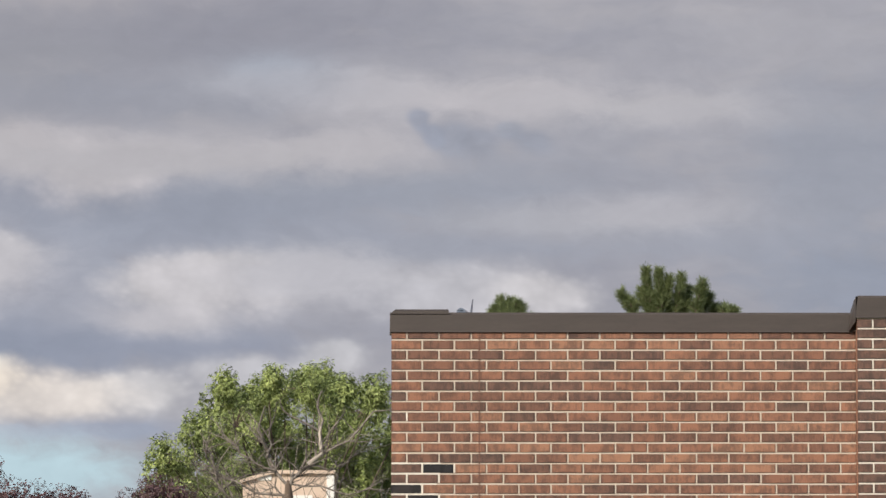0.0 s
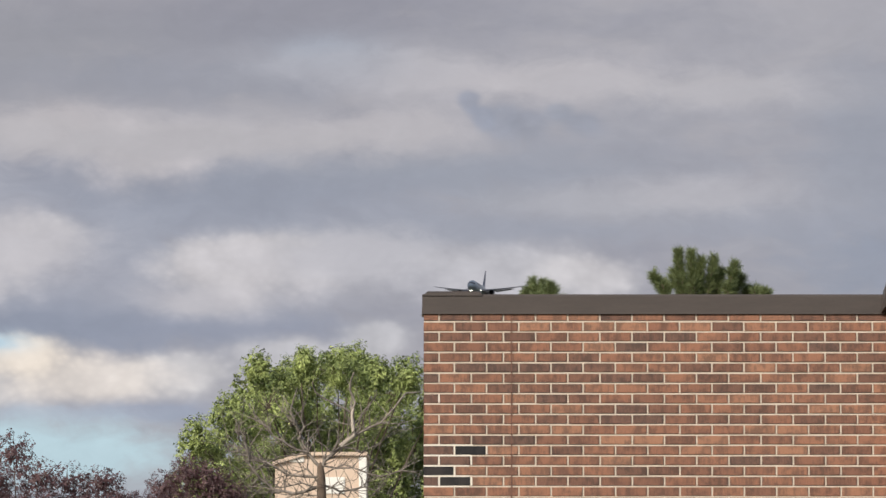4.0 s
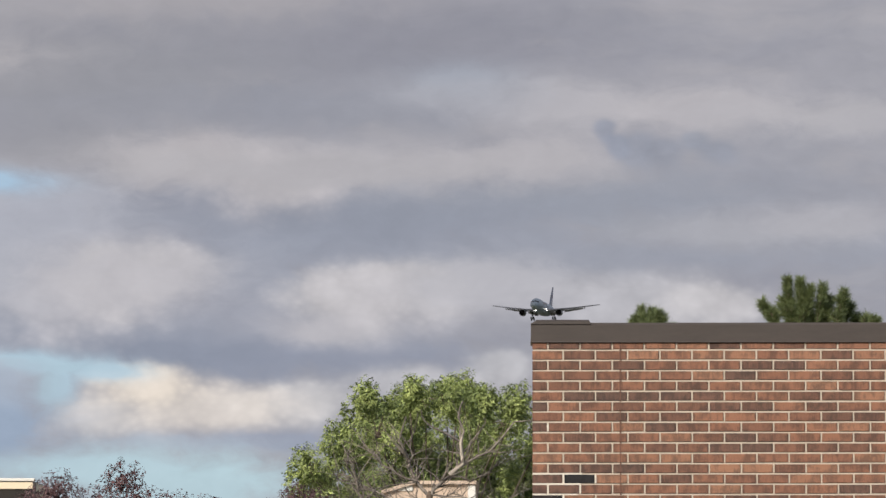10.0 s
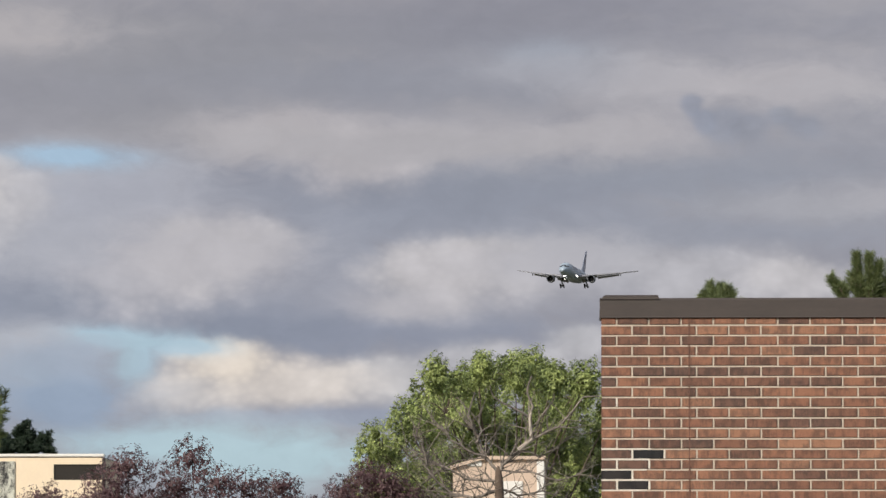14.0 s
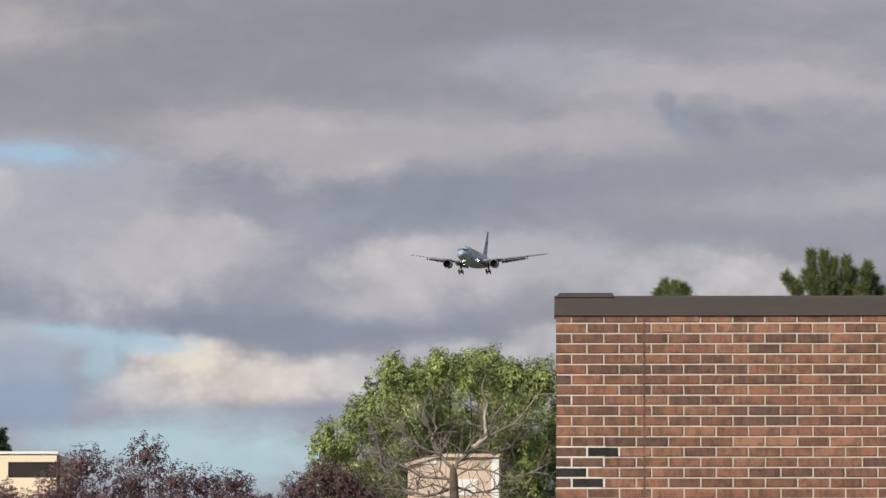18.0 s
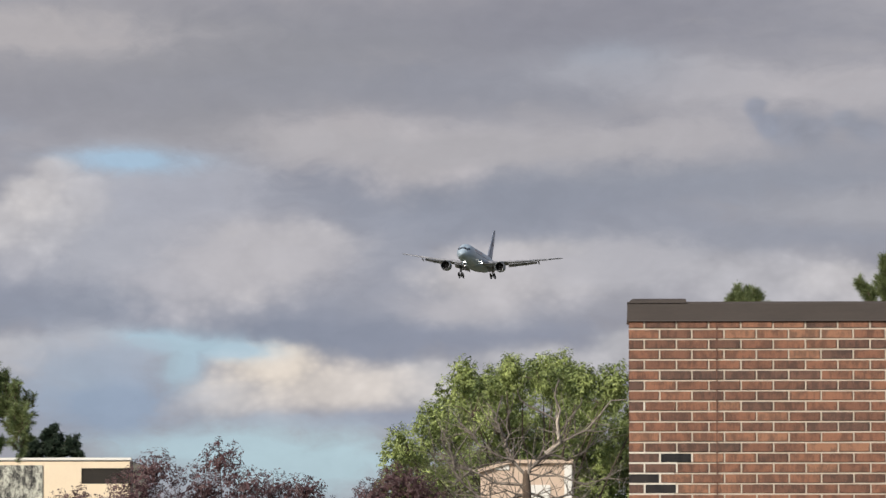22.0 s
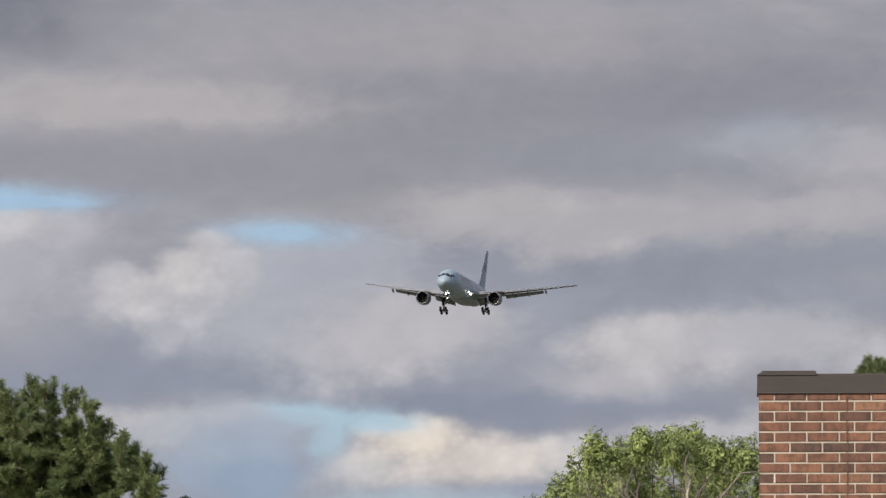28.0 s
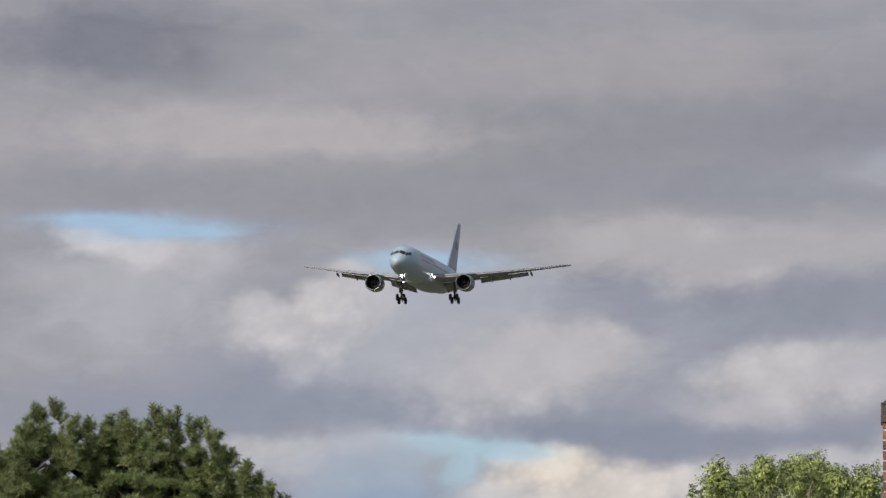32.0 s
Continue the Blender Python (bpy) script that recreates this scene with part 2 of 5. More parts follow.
ground = part("ground", ground_bm, GRASS, None, "dry mown grass reaching to the horizon", False)
tagged(ground, "", "ground", "", "structure")


def cloud_sheet():
    """A far sheet of broken cloud, nearer overhead than at the horizon, so that the wind carries its upper part across faster."""
    az = np.radians(np.linspace(-36, 36, 73))
    el = np.linspace(-4, 188, 49)
    verts, uv = [], []
    for e in el:
        pace = min(max(0.71 + 0.0717 * e, 3.4), 8.3)
        d = 15900 / pace
        for a in az:
            verts.append((d * math.sin(a), d * math.cos(a), EYE + d * e / 1000))
            uv.append((math.tan(a), e / 1000))
    n = len(az)
    faces = [(j * n + i, j * n + i + 1, (j + 1) * n + i + 1, (j + 1) * n + i) for j in range(len(el) - 1) for i in range(n - 1)]
    m = bpy.data.materials.new("cloud_layer")
    m.use_nodes = True
    tree = m.node_tree
    tree.nodes.remove(tree.nodes["Principled BSDF"])
    uvn = tree.nodes.new("ShaderNodeUVMap")
    uvn.uv_map = "sheet"
    place = vec(tree, "MULTIPLY", uvn.outputs[0], (1000, 1000, 0))
    flat = vec(tree, "MULTIPLY", place, (0.6, 1.25, 1))
    w1 = wire(tree, "ShaderNodeTexNoise", Vector=flat, Scale=0.045, Detail=2.0).outputs["Color"]
    w2 = wire(tree, "ShaderNodeTexNoise", Vector=flat, Scale=0.12, Detail=3.5, Roughness=0.48).outputs["Color"]
    bent = vec(tree, "ADD", place, vec(tree, "MULTIPLY", vec(tree, "SUBTRACT", w1, (0.5, 0.5, 0.5)), (10, 3.5, 0)))
    bent = vec(tree, "ADD", bent, vec(tree, "MULTIPLY", vec(tree, "SUBTRACT", w2, (0.5, 0.5, 0.5)), (11, 6, 0)))
    near = vec(tree, "ADD", vec(tree, "MULTIPLY", place, (0.6, 0.6, 0)), vec(tree, "MULTIPLY", bent, (0.4, 0.4, 0)))
    soft = wire(tree, "ShaderNodeTexNoise", Vector=vec(tree, "MULTIPLY", bent, (0.3, 1, 1)), Scale=0.09, Detail=4.0, Roughness=0.55).outputs[0]
    fine = wire(tree, "ShaderNodeTexNoise", Vector=vec(tree, "MULTIPLY", bent, (0.7, 1.2, 1)), Scale=0.16, Detail=6.0, Roughness=0.6).outputs[0]
    col = ramp(tree, soft, [(0.3, lin(148, 148, 157)), (0.5, lin(156, 155, 162)), (0.7, lin(168, 165, 169))])
    state = {"col": col}
    rough = calc(tree, "MULTIPLY_ADD", fine, 4.0, -2.1)
    heap = vec(tree, "ADD", vec(tree, "MULTIPLY", place, (0.8, 0.8, 0)), vec(tree, "MULTIPLY", bent, (0.2, 0.2, 0)))

    def billow(scale):
        node = tree.nodes.new("ShaderNodeTexVoronoi")
        node.feature, node.voronoi_dimensions = "SMOOTH_F1", "2D"
        node.inputs["Scale"].default_value, node.inputs["Smoothness"].default_value = scale, 0.75
        tree.links.new(vec(tree, "MULTIPLY", heap, (0.75, 1, 1)), node.inputs["Vector"])
        return node.outputs["Distance"]

    heaped = calc(tree, "SUBTRACT", 0.42, calc(tree, "MULTIPLY_ADD", billow(0.30), 0.34, calc(tree, "MULTIPLY", billow(0.12), 0.95)))
    heaped = calc(tree, "MULTIPLY_ADD", calc(tree, "SUBTRACT", fine, 0.5), 0.3, heaped)
    heaped = calc(tree, "MULTIPLY_ADD", calc(tree, "SUBTRACT", 0.42, billow(0.7)), 0.22, heaped)
    lumps = calc(tree, "MULTIPLY_ADD", heaped, 1.0, 0.5, clamp=True)

    def cloud(a, e, w, h, rgb, strength):
        """A bank of cloud; the sunlit ones are heaped, firm above and soft below."""
        if sum(rgb[:2]) > 366 and rgb[2] < rgb[0] + 5 or h < 1 or abs(a - 31) < 14 and abs(e - 100) < 3.5:
            d = vec(tree, "MULTIPLY", vec(tree, "SUBTRACT", near if h > 2.5 else heap, (a, e, 0)), (0.8 / w, 0.8 / h, 0))
            d = vec(tree, "ADD", vec(tree, "MULTIPLY", d, (1, 0.8, 0)), vec(tree, "MULTIPLY", vec(tree, "ABSOLUTE", d), (0, 0.2, 0)))
            g = calc(tree, "POWER", 2.718, calc(tree, "MULTIPLY", vec(tree, "DOT_PRODUCT", d, d), -1.0))
            edge = calc(tree, "MULTIPLY", heaped, calc(tree, "MULTIPLY", g, calc(tree, "MULTIPLY_ADD", g, -1.1, 1.4)))
            firm = calc(tree, "MULTIPLY_ADD", calc(tree, "ADD", edge, g), 1.35, -0.16, clamp=True)
            f = calc(tree, "MULTIPLY", calc(tree, "MULTIPLY", calc(tree, "MULTIPLY", firm, firm), calc(tree, "MULTIPLY_ADD", firm, -2.0, 3.0)), strength)
            state["col"] = blend(tree, f, state["col"], blend(tree, lumps, lin(*[c * 0.965 for c in rgb]), lin(*[min(c * 1.06, 250) for c in rgb])))
            return
        d = vec(tree, "MULTIPLY", vec(tree, "SUBTRACT", bent if h > 3.2 else near, (a, e, 0)), (0.8 / w, 0.8 / h, 0))
        g = calc(tree, "POWER", 2.718, calc(tree, "MULTIPLY", vec(tree, "DOT_PRODUCT", d, d), -1.0))
        edge = calc(tree, "MULTIPLY", calc(tree, "MULTIPLY", g, calc(tree, "SUBTRACT", 1.0, g)), rough)
        f = calc(tree, "MULTIPLY", calc(tree, "MULTIPLY", calc(tree, "ADD", g, edge), 1.35, clamp=True), strength)
        state["col"] = blend(tree, f, state["col"], lin(*rgb))

    cloud(-164.7, 135.7, 22.3, 6.7, (120, 122, 133), .9)
    cloud(-69.9, 120.1, 36.8, 6.1, (141, 141, 150), .8)
    cloud(-14.1, 121.2, 27.9, 7.8, (138, 138, 148), .8)
    cloud(-136.8, 105.6, 46.9, 4.7, (148, 147, 154), .8)
    cloud(-75.5, 105.6, 27.9, 5.6, (146, 147, 156), .7)
    cloud(-52.0, 87.7, 46.9, 5.0, (140, 144, 157), .8)
    cloud(-29.0, 81.0, 33.5, 3.3, (143, 147, 160), .7)
    cloud(-110.7, 71.0, 36.8, 6.7, (141, 146, 161), .8)
    cloud(-133.4, 63.2, 46.9, 3.9, (143, 148, 162), .8)
    cloud(-71.7, 59.8, 33.5, 4.5, (145, 149, 162), .8)
    cloud(-50.1, 67.6, 13.4, 6.7, (150, 153, 165), .6)
    cloud(-86.7, 114.2, 33.5, 6.7, (146, 146, 152), .7)
    cloud(-25.3, 107.5, 33.5, 3.9, (142, 144, 154), .7)
    cloud(-81.2, 99.7, 22.3, 4.5, (150, 149, 154), .6)
    cloud(-8.9, 86.8, 33.5, 3.9, (142, 146, 158), .8)
    cloud(-36.8, 82.9, 22.3, 3.3, (143, 147, 159), .7)
    cloud(19.1, 89.6, 33.5, 3.3, (146, 150, 161), .7)
    cloud(7.7, 77.3, 39.1, 2.8, (146, 150, 162), .7)
    cloud(-50.4, 76.2, 8.9, 5.6, (152, 156, 168), .7)
    cloud(-98.7, 61.7, 22.3, 5.0, (142, 148, 162), .8)
    cloud(-65.2, 58.4, 22.3, 3.3, (136, 142, 157), .85)
    cloud(-31.8, 58.4, 19.0, 3.3, (140, 145, 160), .8)
    cloud(101.9, 92.7, 14.5, 14.5, (145, 149, 160), .7)
    cloud(99.5, 70.4, 14.5, 6.7, (140, 146, 160), .8)
    cloud(80.3, 79.3, 22.3, 3.3, (150, 153, 164), .7)
    cloud(52.7, 98.5, 13.4, 6.7, (148, 150, 160), .5)
    cloud(-113.4, 117.3, 11.2, 3.1, (167, 164, 168), .7)
    cloud(-108.9, 133.5, 33.5, 5.0, (163, 161, 165), .6)
    cloud(-64.3, 130.1, 33.5, 5.0, (165, 161, 164), .7)
    cloud(-61.1, 96.9, 12.3, 4.0, (186, 180, 182), .8)
    cloud(-45.6, 94.1, 12.3, 4.7, (190, 184, 185), .85)
    cloud(-25.4, 95.7, 22.3, 3.1, (179, 175, 178), .8)
    cloud(5.8, 97.4, 13.4, 2.9, (181, 177, 180), .8)
    cloud(13.7, 107.5, 13.4, 3.7, (179, 176, 180), .8)
    cloud(39.4, 106.9, 17.9, 4.0, (181, 177, 180), .8)
    cloud(71.4, 105.0, 16.7, 3.1, (179, 176, 179), .7)
    cloud(95.9, 119.5, 17.9, 5.0, (165, 163, 168), .6)
    cloud(-8.9, 112.8, 7.8, 2.5, (168, 176, 188), .5)
    cloud(46.8, 82.9, 22.3, 2.7, (168, 168, 174), .7)
    cloud(64.1, 84.4, 13.4, 3.1, (175, 173, 178), .7)
    cloud(-108.2, 86.3, 10.0, 5.0, (182, 181, 187), .8)
    cloud(-88.1, 86.3, 10.0, 5.0, (177, 177, 184), .7)
    cloud(-108.4, 75.1, 8.9, 5.6, (181, 181, 187), .7)
    cloud(-88.5, 69.5, 14.5, 5.4, (185, 182, 186), .8)
    cloud(-78.3, 75.1, 12.3, 4.7, (200, 195, 194), .85)
    cloud(-67.1, 76.2, 8.9, 3.1, (191, 187, 188), .7)
    cloud(-33.7, 70.6, 10.0, 4.0, (194, 190, 190), .8)
    cloud(-20.3, 72.9, 12.3, 3.7, (195, 191, 191), .8)
    cloud(-30.6, 63.4, 14.5, 2.6, (180, 178, 183), .45)
    cloud(-3.6, 71.8, 16.7, 3.7, (179, 178, 183), .7)
    cloud(24.3, 69.5, 17.9, 4.0, (186, 184, 188), .75)
    cloud(39.1, 69.3, 10.0, 2.9, (196, 192, 193), .75)
    cloud(-33.1, 63.0, 8.9, 2.0, (186, 183, 186), .4)
    cloud(-20.7, 52.8, 16.7, 2.7, (187, 185, 188), .8)
    cloud(-3.9, 56.7, 6.7, 2.7, (189, 187, 189), .7)
    cloud(-43.1, 49.4, 11.2, 3.3, (195, 192, 192), .8)
    cloud(-82.0, 47.2, 10.0, 3.3, (206, 201, 198), .8)
    cloud(-61.9, 48.3, 15.6, 3.8, (215, 206, 198), .85)
    cloud(-73.4, 53.1, 10.5, 3.2, (226, 214, 200), .9)
    cloud(-48.8, 41.1, 12.3, 1.7, (147, 153, 169), .85)
    cloud(-68.9, 40.8, 12.3, 1.5, (165, 172, 185), .7)
    cloud(-156.9, 119.0, 20.1, 4.7, (173, 169, 171), .85)
    cloud(-133.5, 117.5, 27.0, 4.2, (178, 173, 174), .9)
    cloud(-64.0, 96.6, 12.3, 2.9, (180, 176, 178), .8)
    cloud(-35.9, 94.4, 33.5, 3.3, (173, 170, 173), .8)
    cloud(-8.5, 110.0, 13.4, 3.1, (166, 166, 173), .7)
    cloud(-163.3, 84.4, 15.6, 8.4, (178, 177, 183), .8)
    cloud(-172.3, 97.2, 6.7, 2.0, (200, 197, 198), .85)
    cloud(-159.8, 95.0, 10.0, 2.2, (202, 199, 200), .85)
    cloud(-149.5, 92.2, 7.8, 3.3, (182, 180, 186), .7)
    cloud(-102.4, 77.7, 11.2, 8.4, (170, 172, 181), .7)
    cloud(-94.1, 84.4, 11.2, 4.5, (168, 170, 180), .7)
    cloud(-78.5, 73.2, 16.7, 5.4, (184, 181, 185), .8)
    cloud(-28.1, 71.0, 14.5, 4.7, (190, 186, 188), .85)
    cloud(-8.1, 72.1, 11.2, 4.2, (181, 179, 184), .7)
    cloud(-38.5, 63.2, 7.8, 2.0, (182, 179, 183), .7)
    cloud(-127.0, 54.2, 12.3, 3.1, (193, 191, 193), .8)
    cloud(-109.7, 48.7, 13.4, 4.5, (164, 171, 184), .8)
    cloud(-102.4, 54.2, 6.7, 2.2, (181, 183, 189), .7)
    cloud(-169.2, 100.5, 10.0, 1.2, (163, 190, 213), .95)
    cloud(-156.8, 98.5, 12.3, 1.6, (163, 190, 213), .95)
    cloud(-104.0, 92.2, 9.5, 1.8, (166, 192, 213), .9)
    cloud(-101.5, 56.8, 7.6, 1.3, (172, 200, 215), .9)
    cloud(-90.2, 53.0, 2.2, 3.2, (175, 200, 213), .8)
    cloud(-82.0, 55.0, 6.1, 1.5, (176, 200, 214), .8)
    cloud(-82.4, 35.7, 20.1, 3.0, (178, 200, 208), .95)
    cloud(-65.8, 31.9, 16.7, 4.2, (178, 200, 207), .95)
    cloud(-93.6, 55.9, 11.0, 1.4, (172, 195, 207), .95)
    cloud(-92.6, 51.6, 2.2, 3.0, (172, 195, 206), .8)
    cloud(-111.0, 56.1, 6.7, 2.7, (183, 183, 189), .8)
    cloud(-108.9, 49.4, 7.8, 3.7, (162, 174, 188), .8)
    cloud(-104.6, 43.9, 10.0, 4.4, (148, 163, 183), .9)
    cloud(-126.0, 74.5, 7.0, 3.0, (188, 186, 190), .6)
    cloud(-118.5, 80.5, 6.0, 4.0, (190, 188, 191), .6)
    cloud(-137.0, 82.5, 6.0, 4.0, (192, 189, 191), .65)
    cloud(-113.0, 85.5, 5.0, 3.4, (193, 190, 192), .6)
    cloud(-129.5, 80.5, 7.0, 3.2, (200, 196, 196), .65)
    cloud(-123.2, 86.2, 6.0, 2.6, (205, 200, 198), .65)
    cloud(-119.2, 90.4, 4.4, 1.9, (203, 198, 197), .55)
    cloud(-105.5, 52.3, 9.0, 3.2, (163, 172, 186), .7)
    cloud(20.2, 102.9, 1.9, 1.7, (136, 141, 155), .7)
    cloud(22.6, 100.0, 2.2, 1.6, (139, 144, 158), .7)
    cloud(26.6, 99.2, 4.2, 2.6, (141, 145, 157), .7)
    cloud(31.4, 98.4, 3.8, 2.2, (140, 143, 154), .75)
    cloud(38.4, 101.0, 2.4, 1.4, (143, 147, 158), .65)
    cloud(42.0, 99.0, 3.6, 1.7, (143, 147, 159), .65)
    col = state["col"]
    gain = calc(tree, "MULTIPLY_ADD", calc(tree, "SUBTRACT", fine, 0.5), 0.06, 1.01)
    e = calc(tree, "MULTIPLY", wire(tree, "ShaderNodeSeparateXYZ", Vector=place).outputs[1], 1.0)
    puff = wire(tree, "ShaderNodeTexNoise", Vector=vec(tree, "MULTIPLY", bent, (0.8, 1.0, 1)), Scale=0.085, Detail=2.5, Roughness=0.4).outputs[0]
    puff = calc(tree, "ABSOLUTE", calc(tree, "MULTIPLY_ADD", puff, 2.0, -1.0))
    gain = calc(tree, "MULTIPLY", gain, calc(tree, "MULTIPLY_ADD", puff, -0.06, calc(tree, "MULTIPLY_ADD", heaped, 0.04, 1.012)))
    wisp = wire(tree, "ShaderNodeTexNoise", Vector=vec(tree, "MULTIPLY", bent, (0.55, 1.0, 1)), Scale=0.36, Detail=5.0, Roughness=0.62).outputs[0]
    gain = calc(tree, "MULTIPLY", gain, calc(tree, "MULTIPLY_ADD", calc(tree, "SUBTRACT", wisp, 0.5), 0.10, 1.0))
    glow = wire(tree, "ShaderNodeEmission", Color=vec(tree, "MULTIPLY", col, (0.99, 1.0, 1.018)), Strength=gain)
    side = calc(tree, "ABSOLUTE", wire(tree, "ShaderNodeSeparateXYZ", Vector=place).outputs[0])
    fade = calc(tree, "MULTIPLY", calc(tree, "MULTIPLY_ADD", e, -1 / 24, 186 / 24, clamp=True), calc(tree, "MULTIPLY_ADD", side, -1 / 150, 690 / 150, clamp=True))
    clear = tree.nodes.new("ShaderNodeBsdfTransparent")
    mix = tree.nodes.new("ShaderNodeMixShader")
    tree.links.new(fade, mix.inputs[0])
    tree.links.new(clear.outputs[0], mix.inputs[1])
    tree.links.new(glow.outputs[0], mix.inputs[2])
    tree.links.new(mix.outputs[0], tree.nodes["Material Output"].inputs[0])
    me = mesh_of("backdrop", verts, faces, m, True)
    layer = me.uv_layers.new(name="sheet")
    for loop in me.loops:
        layer.data[loop.index].uv = uv[loop.vertex_index]
    ob = new("backdrop", me)
    return tagged(ob, "broken grey and white clouds with gaps of pale blue sky", "sky", "", "structure")


clouds = cloud_sheet()


# ---- the brick building ----
WALL_Y = 33.56          # face of the bricks
CAP_Z = 3.641           # underside of the roof edge
COURSE, PITCH, JOINT = 0.0684, 0.2135, 0.0115
WALL_X1 = 3.085         # where the taller bay begins
building = empty("brick_building", 1.5, WALL_Y + 5, 0, "flat-roofed brown brick building with a dark metal roof edge", "building")


def on_building(name, bm, mat, label="", smooth=False):
    ob = part(name, bm, mat, None, label, smooth)
    ob.parent = building
    ob.matrix_parent_inverse = building.matrix_basis.inverted()
    return ob


on_building("wall", box(0.004, WALL_X1 + 0.3, WALL_Y + 0.004, WALL_Y + 0.3, 0, CAP_Z + 0.1), MORTAR, "pale lime mortar between the brick courses")
on_building("wall", box(WALL_X1 + 0.004, WALL_X1 + 1.6, WALL_Y - 0.116, WALL_Y + 0.299, 0, CAP_Z + 0.17), MORTAR_NEW)
on_building("bay_return", box(WALL_X1 - 0.002, WALL_X1 + 0.003, WALL_Y - 0.11, WALL_Y - 0.001, 0, CAP_Z + 0.07), BRICK_JOINED)
on_building("wall", box(0.004, 0.3, WALL_Y + 0.3, WALL_Y + 10, 0, CAP_Z + 0.1), BRICK_JOINED)
on_building("wall", box(WALL_X1 + 1.3, WALL_X1 + 1.6, WALL_Y + 0.3, WALL_Y + 10, 0, CAP_Z + 0.1), BRICK_JOINED)
on_building("wall", box(0.3, WALL_X1 + 1.3, WALL_Y + 9.7, WALL_Y + 10, 0, CAP_Z + 0.1), BRICK_JOINED)
on_building("flat_roof", box(0.3, WALL_X1 + 1.3, WALL_Y + 0.3, WALL_Y + 9.7, CAP_Z - 0.15, CAP_Z - 0.05), ROOFING)


def flashing(x0, x1, y, z0, height, slant0=0.0, slant1=0.0):
    """A folded metal roof edge: a sloped face, a drip at its foot and a top that falls inwards."""
    prof = [(-0.012, 0.0), (-0.016, 0.004), (-0.013, 0.010), (-0.011, height - 0.014), (-0.003, height), (0.30, height - 0.015), (0.32, 0.0)]
    bm = loft([[(x0 + slant0 * (z / height), y + a, z0 + z) for a, z in prof], [(x1 + slant1 * (z / height), y + a, z0 + z) for a, z in prof]])
    return bm


on_building("roof_edge", flashing(-0.012, WALL_X1 - 0.02, WALL_Y, CAP_Z - 0.012, 0.134, 0.004), FLASHING, "dark brown folded metal roof edge")
hump = [(-0.0185, 0.0), (-0.0175, 0.020), (-0.006, 0.030), (0.30, 0.018), (0.31, 0.0)]
on_building("roof_edge_end", loft([[(x + g * z, WALL_Y + y, CAP_Z + 0.112 + z) for y, z in hump] for x, g in ((-0.010, 1.3), (0.388, -0.4))]), FLASHING, "raised end piece of the metal roof edge")
on_building("roof_edge", flashing(WALL_X1 - 0.015, WALL_X1 + 1.64, WALL_Y - 0.118, CAP_Z + 0.078, 0.150, 0.02), FLASHING, "taller roof edge over the projecting bay")
on_building("roof_edge_end", loft([[(WALL_X1 - 0.052, WALL_Y - 0.03, CAP_Z - 0.004), (WALL_X1 - 0.012, WALL_Y - 0.125, CAP_Z + 0.055), (WALL_X1 - 0.008, WALL_Y - 0.125, CAP_Z + 0.225), (WALL_X1 - 0.035, WALL_Y - 0.03, CAP_Z + 0.14)],
                                   [(WALL_X1 - 0.004, WALL_Y + 0.02, CAP_Z - 0.004), (WALL_X1 + 0.004, WALL_Y - 0.05, CAP_Z + 0.055), (WALL_X1 + 0.006, WALL_Y - 0.05, CAP_Z + 0.225), (WALL_X1 - 0.001, WALL_Y + 0.02, CAP_Z + 0.14)]]), FLASHING)
on_building("control_joint", box(0.5785, 0.5855, WALL_Y - 0.005, WALL_Y + 0.004, 0, CAP_Z), SEALANT, "thin brown sealed joint running down the bricks")

brick_shapes = {}


def brick_points(w, h):
    b, d = 0.0025, 0.010
    outer = [(0, d, 0), (w, d, 0), (w, d, h), (0, d, h)]
    mid = [(0, b, 0), (w, b, 0), (w, b, h), (0, b, h)]
    face = [(b, 0, b), (w - b, 0, b), (w - b, 0, h - b), (b, 0, h - b)]
    faces = [(8, 9, 10, 11)]
    for k in range(4):
        j = (k + 1) % 4
        faces += [(k, j, 4 + j, 4 + k), (4 + k, 4 + j, 8 + j, 8 + k)]
    return outer + mid + face, faces


def brick(x, y, z, w, mat):
    key = (round(w, 3), mat.name)
    if key not in brick_shapes:
        verts, faces = brick_points(w, COURSE - JOINT)
        me = mesh_of("brick", verts, faces, mat)
        layer = me.uv_layers.new(name="face")
        for loop in me.loops:
            co = me.vertices[loop.vertex_index].co
            layer.data[loop.index].uv = (co.x / w, co.z / (COURSE - JOINT))
        brick_shapes[key] = me
    ob = new("brick", brick_shapes[key])
    ob.parent = building
    ob.matrix_parent_inverse = building.matrix_basis.inverted()
    ob.location = (x, y, z)


def repointing():
    """Bright new mortar round a few bricks near the corner."""
    foot = lambda row: CAP_Z - 0.053 - row * COURSE
    flat = [(12, 0.0, 0.33), (13, 0.0, 0.32), (14, 0.0, 0.30), (15, 0.0, 0.31), (16, 0.0, 0.30)]
    for row, x0, x1 in flat:
        on_building("fresh_joint", box(x0, x1, WALL_Y - 0.0005, WALL_Y + 0.006, foot(row) - JOINT, foot(row)), MORTAR_NEW)
    for row, x in ((13, 0.1985), (13, 0.4115), (14, 0.0965), (14, 0.31), (15, 0.1985), (16, 0.0965), (16, 0.31), (8, 0.0965)):
        on_building("fresh_joint", box(x, x + JOINT + 0.002, WALL_Y - 0.001, WALL_Y + 0.006, foot(row), foot(row) + COURSE - JOINT), MORTAR_NEW)


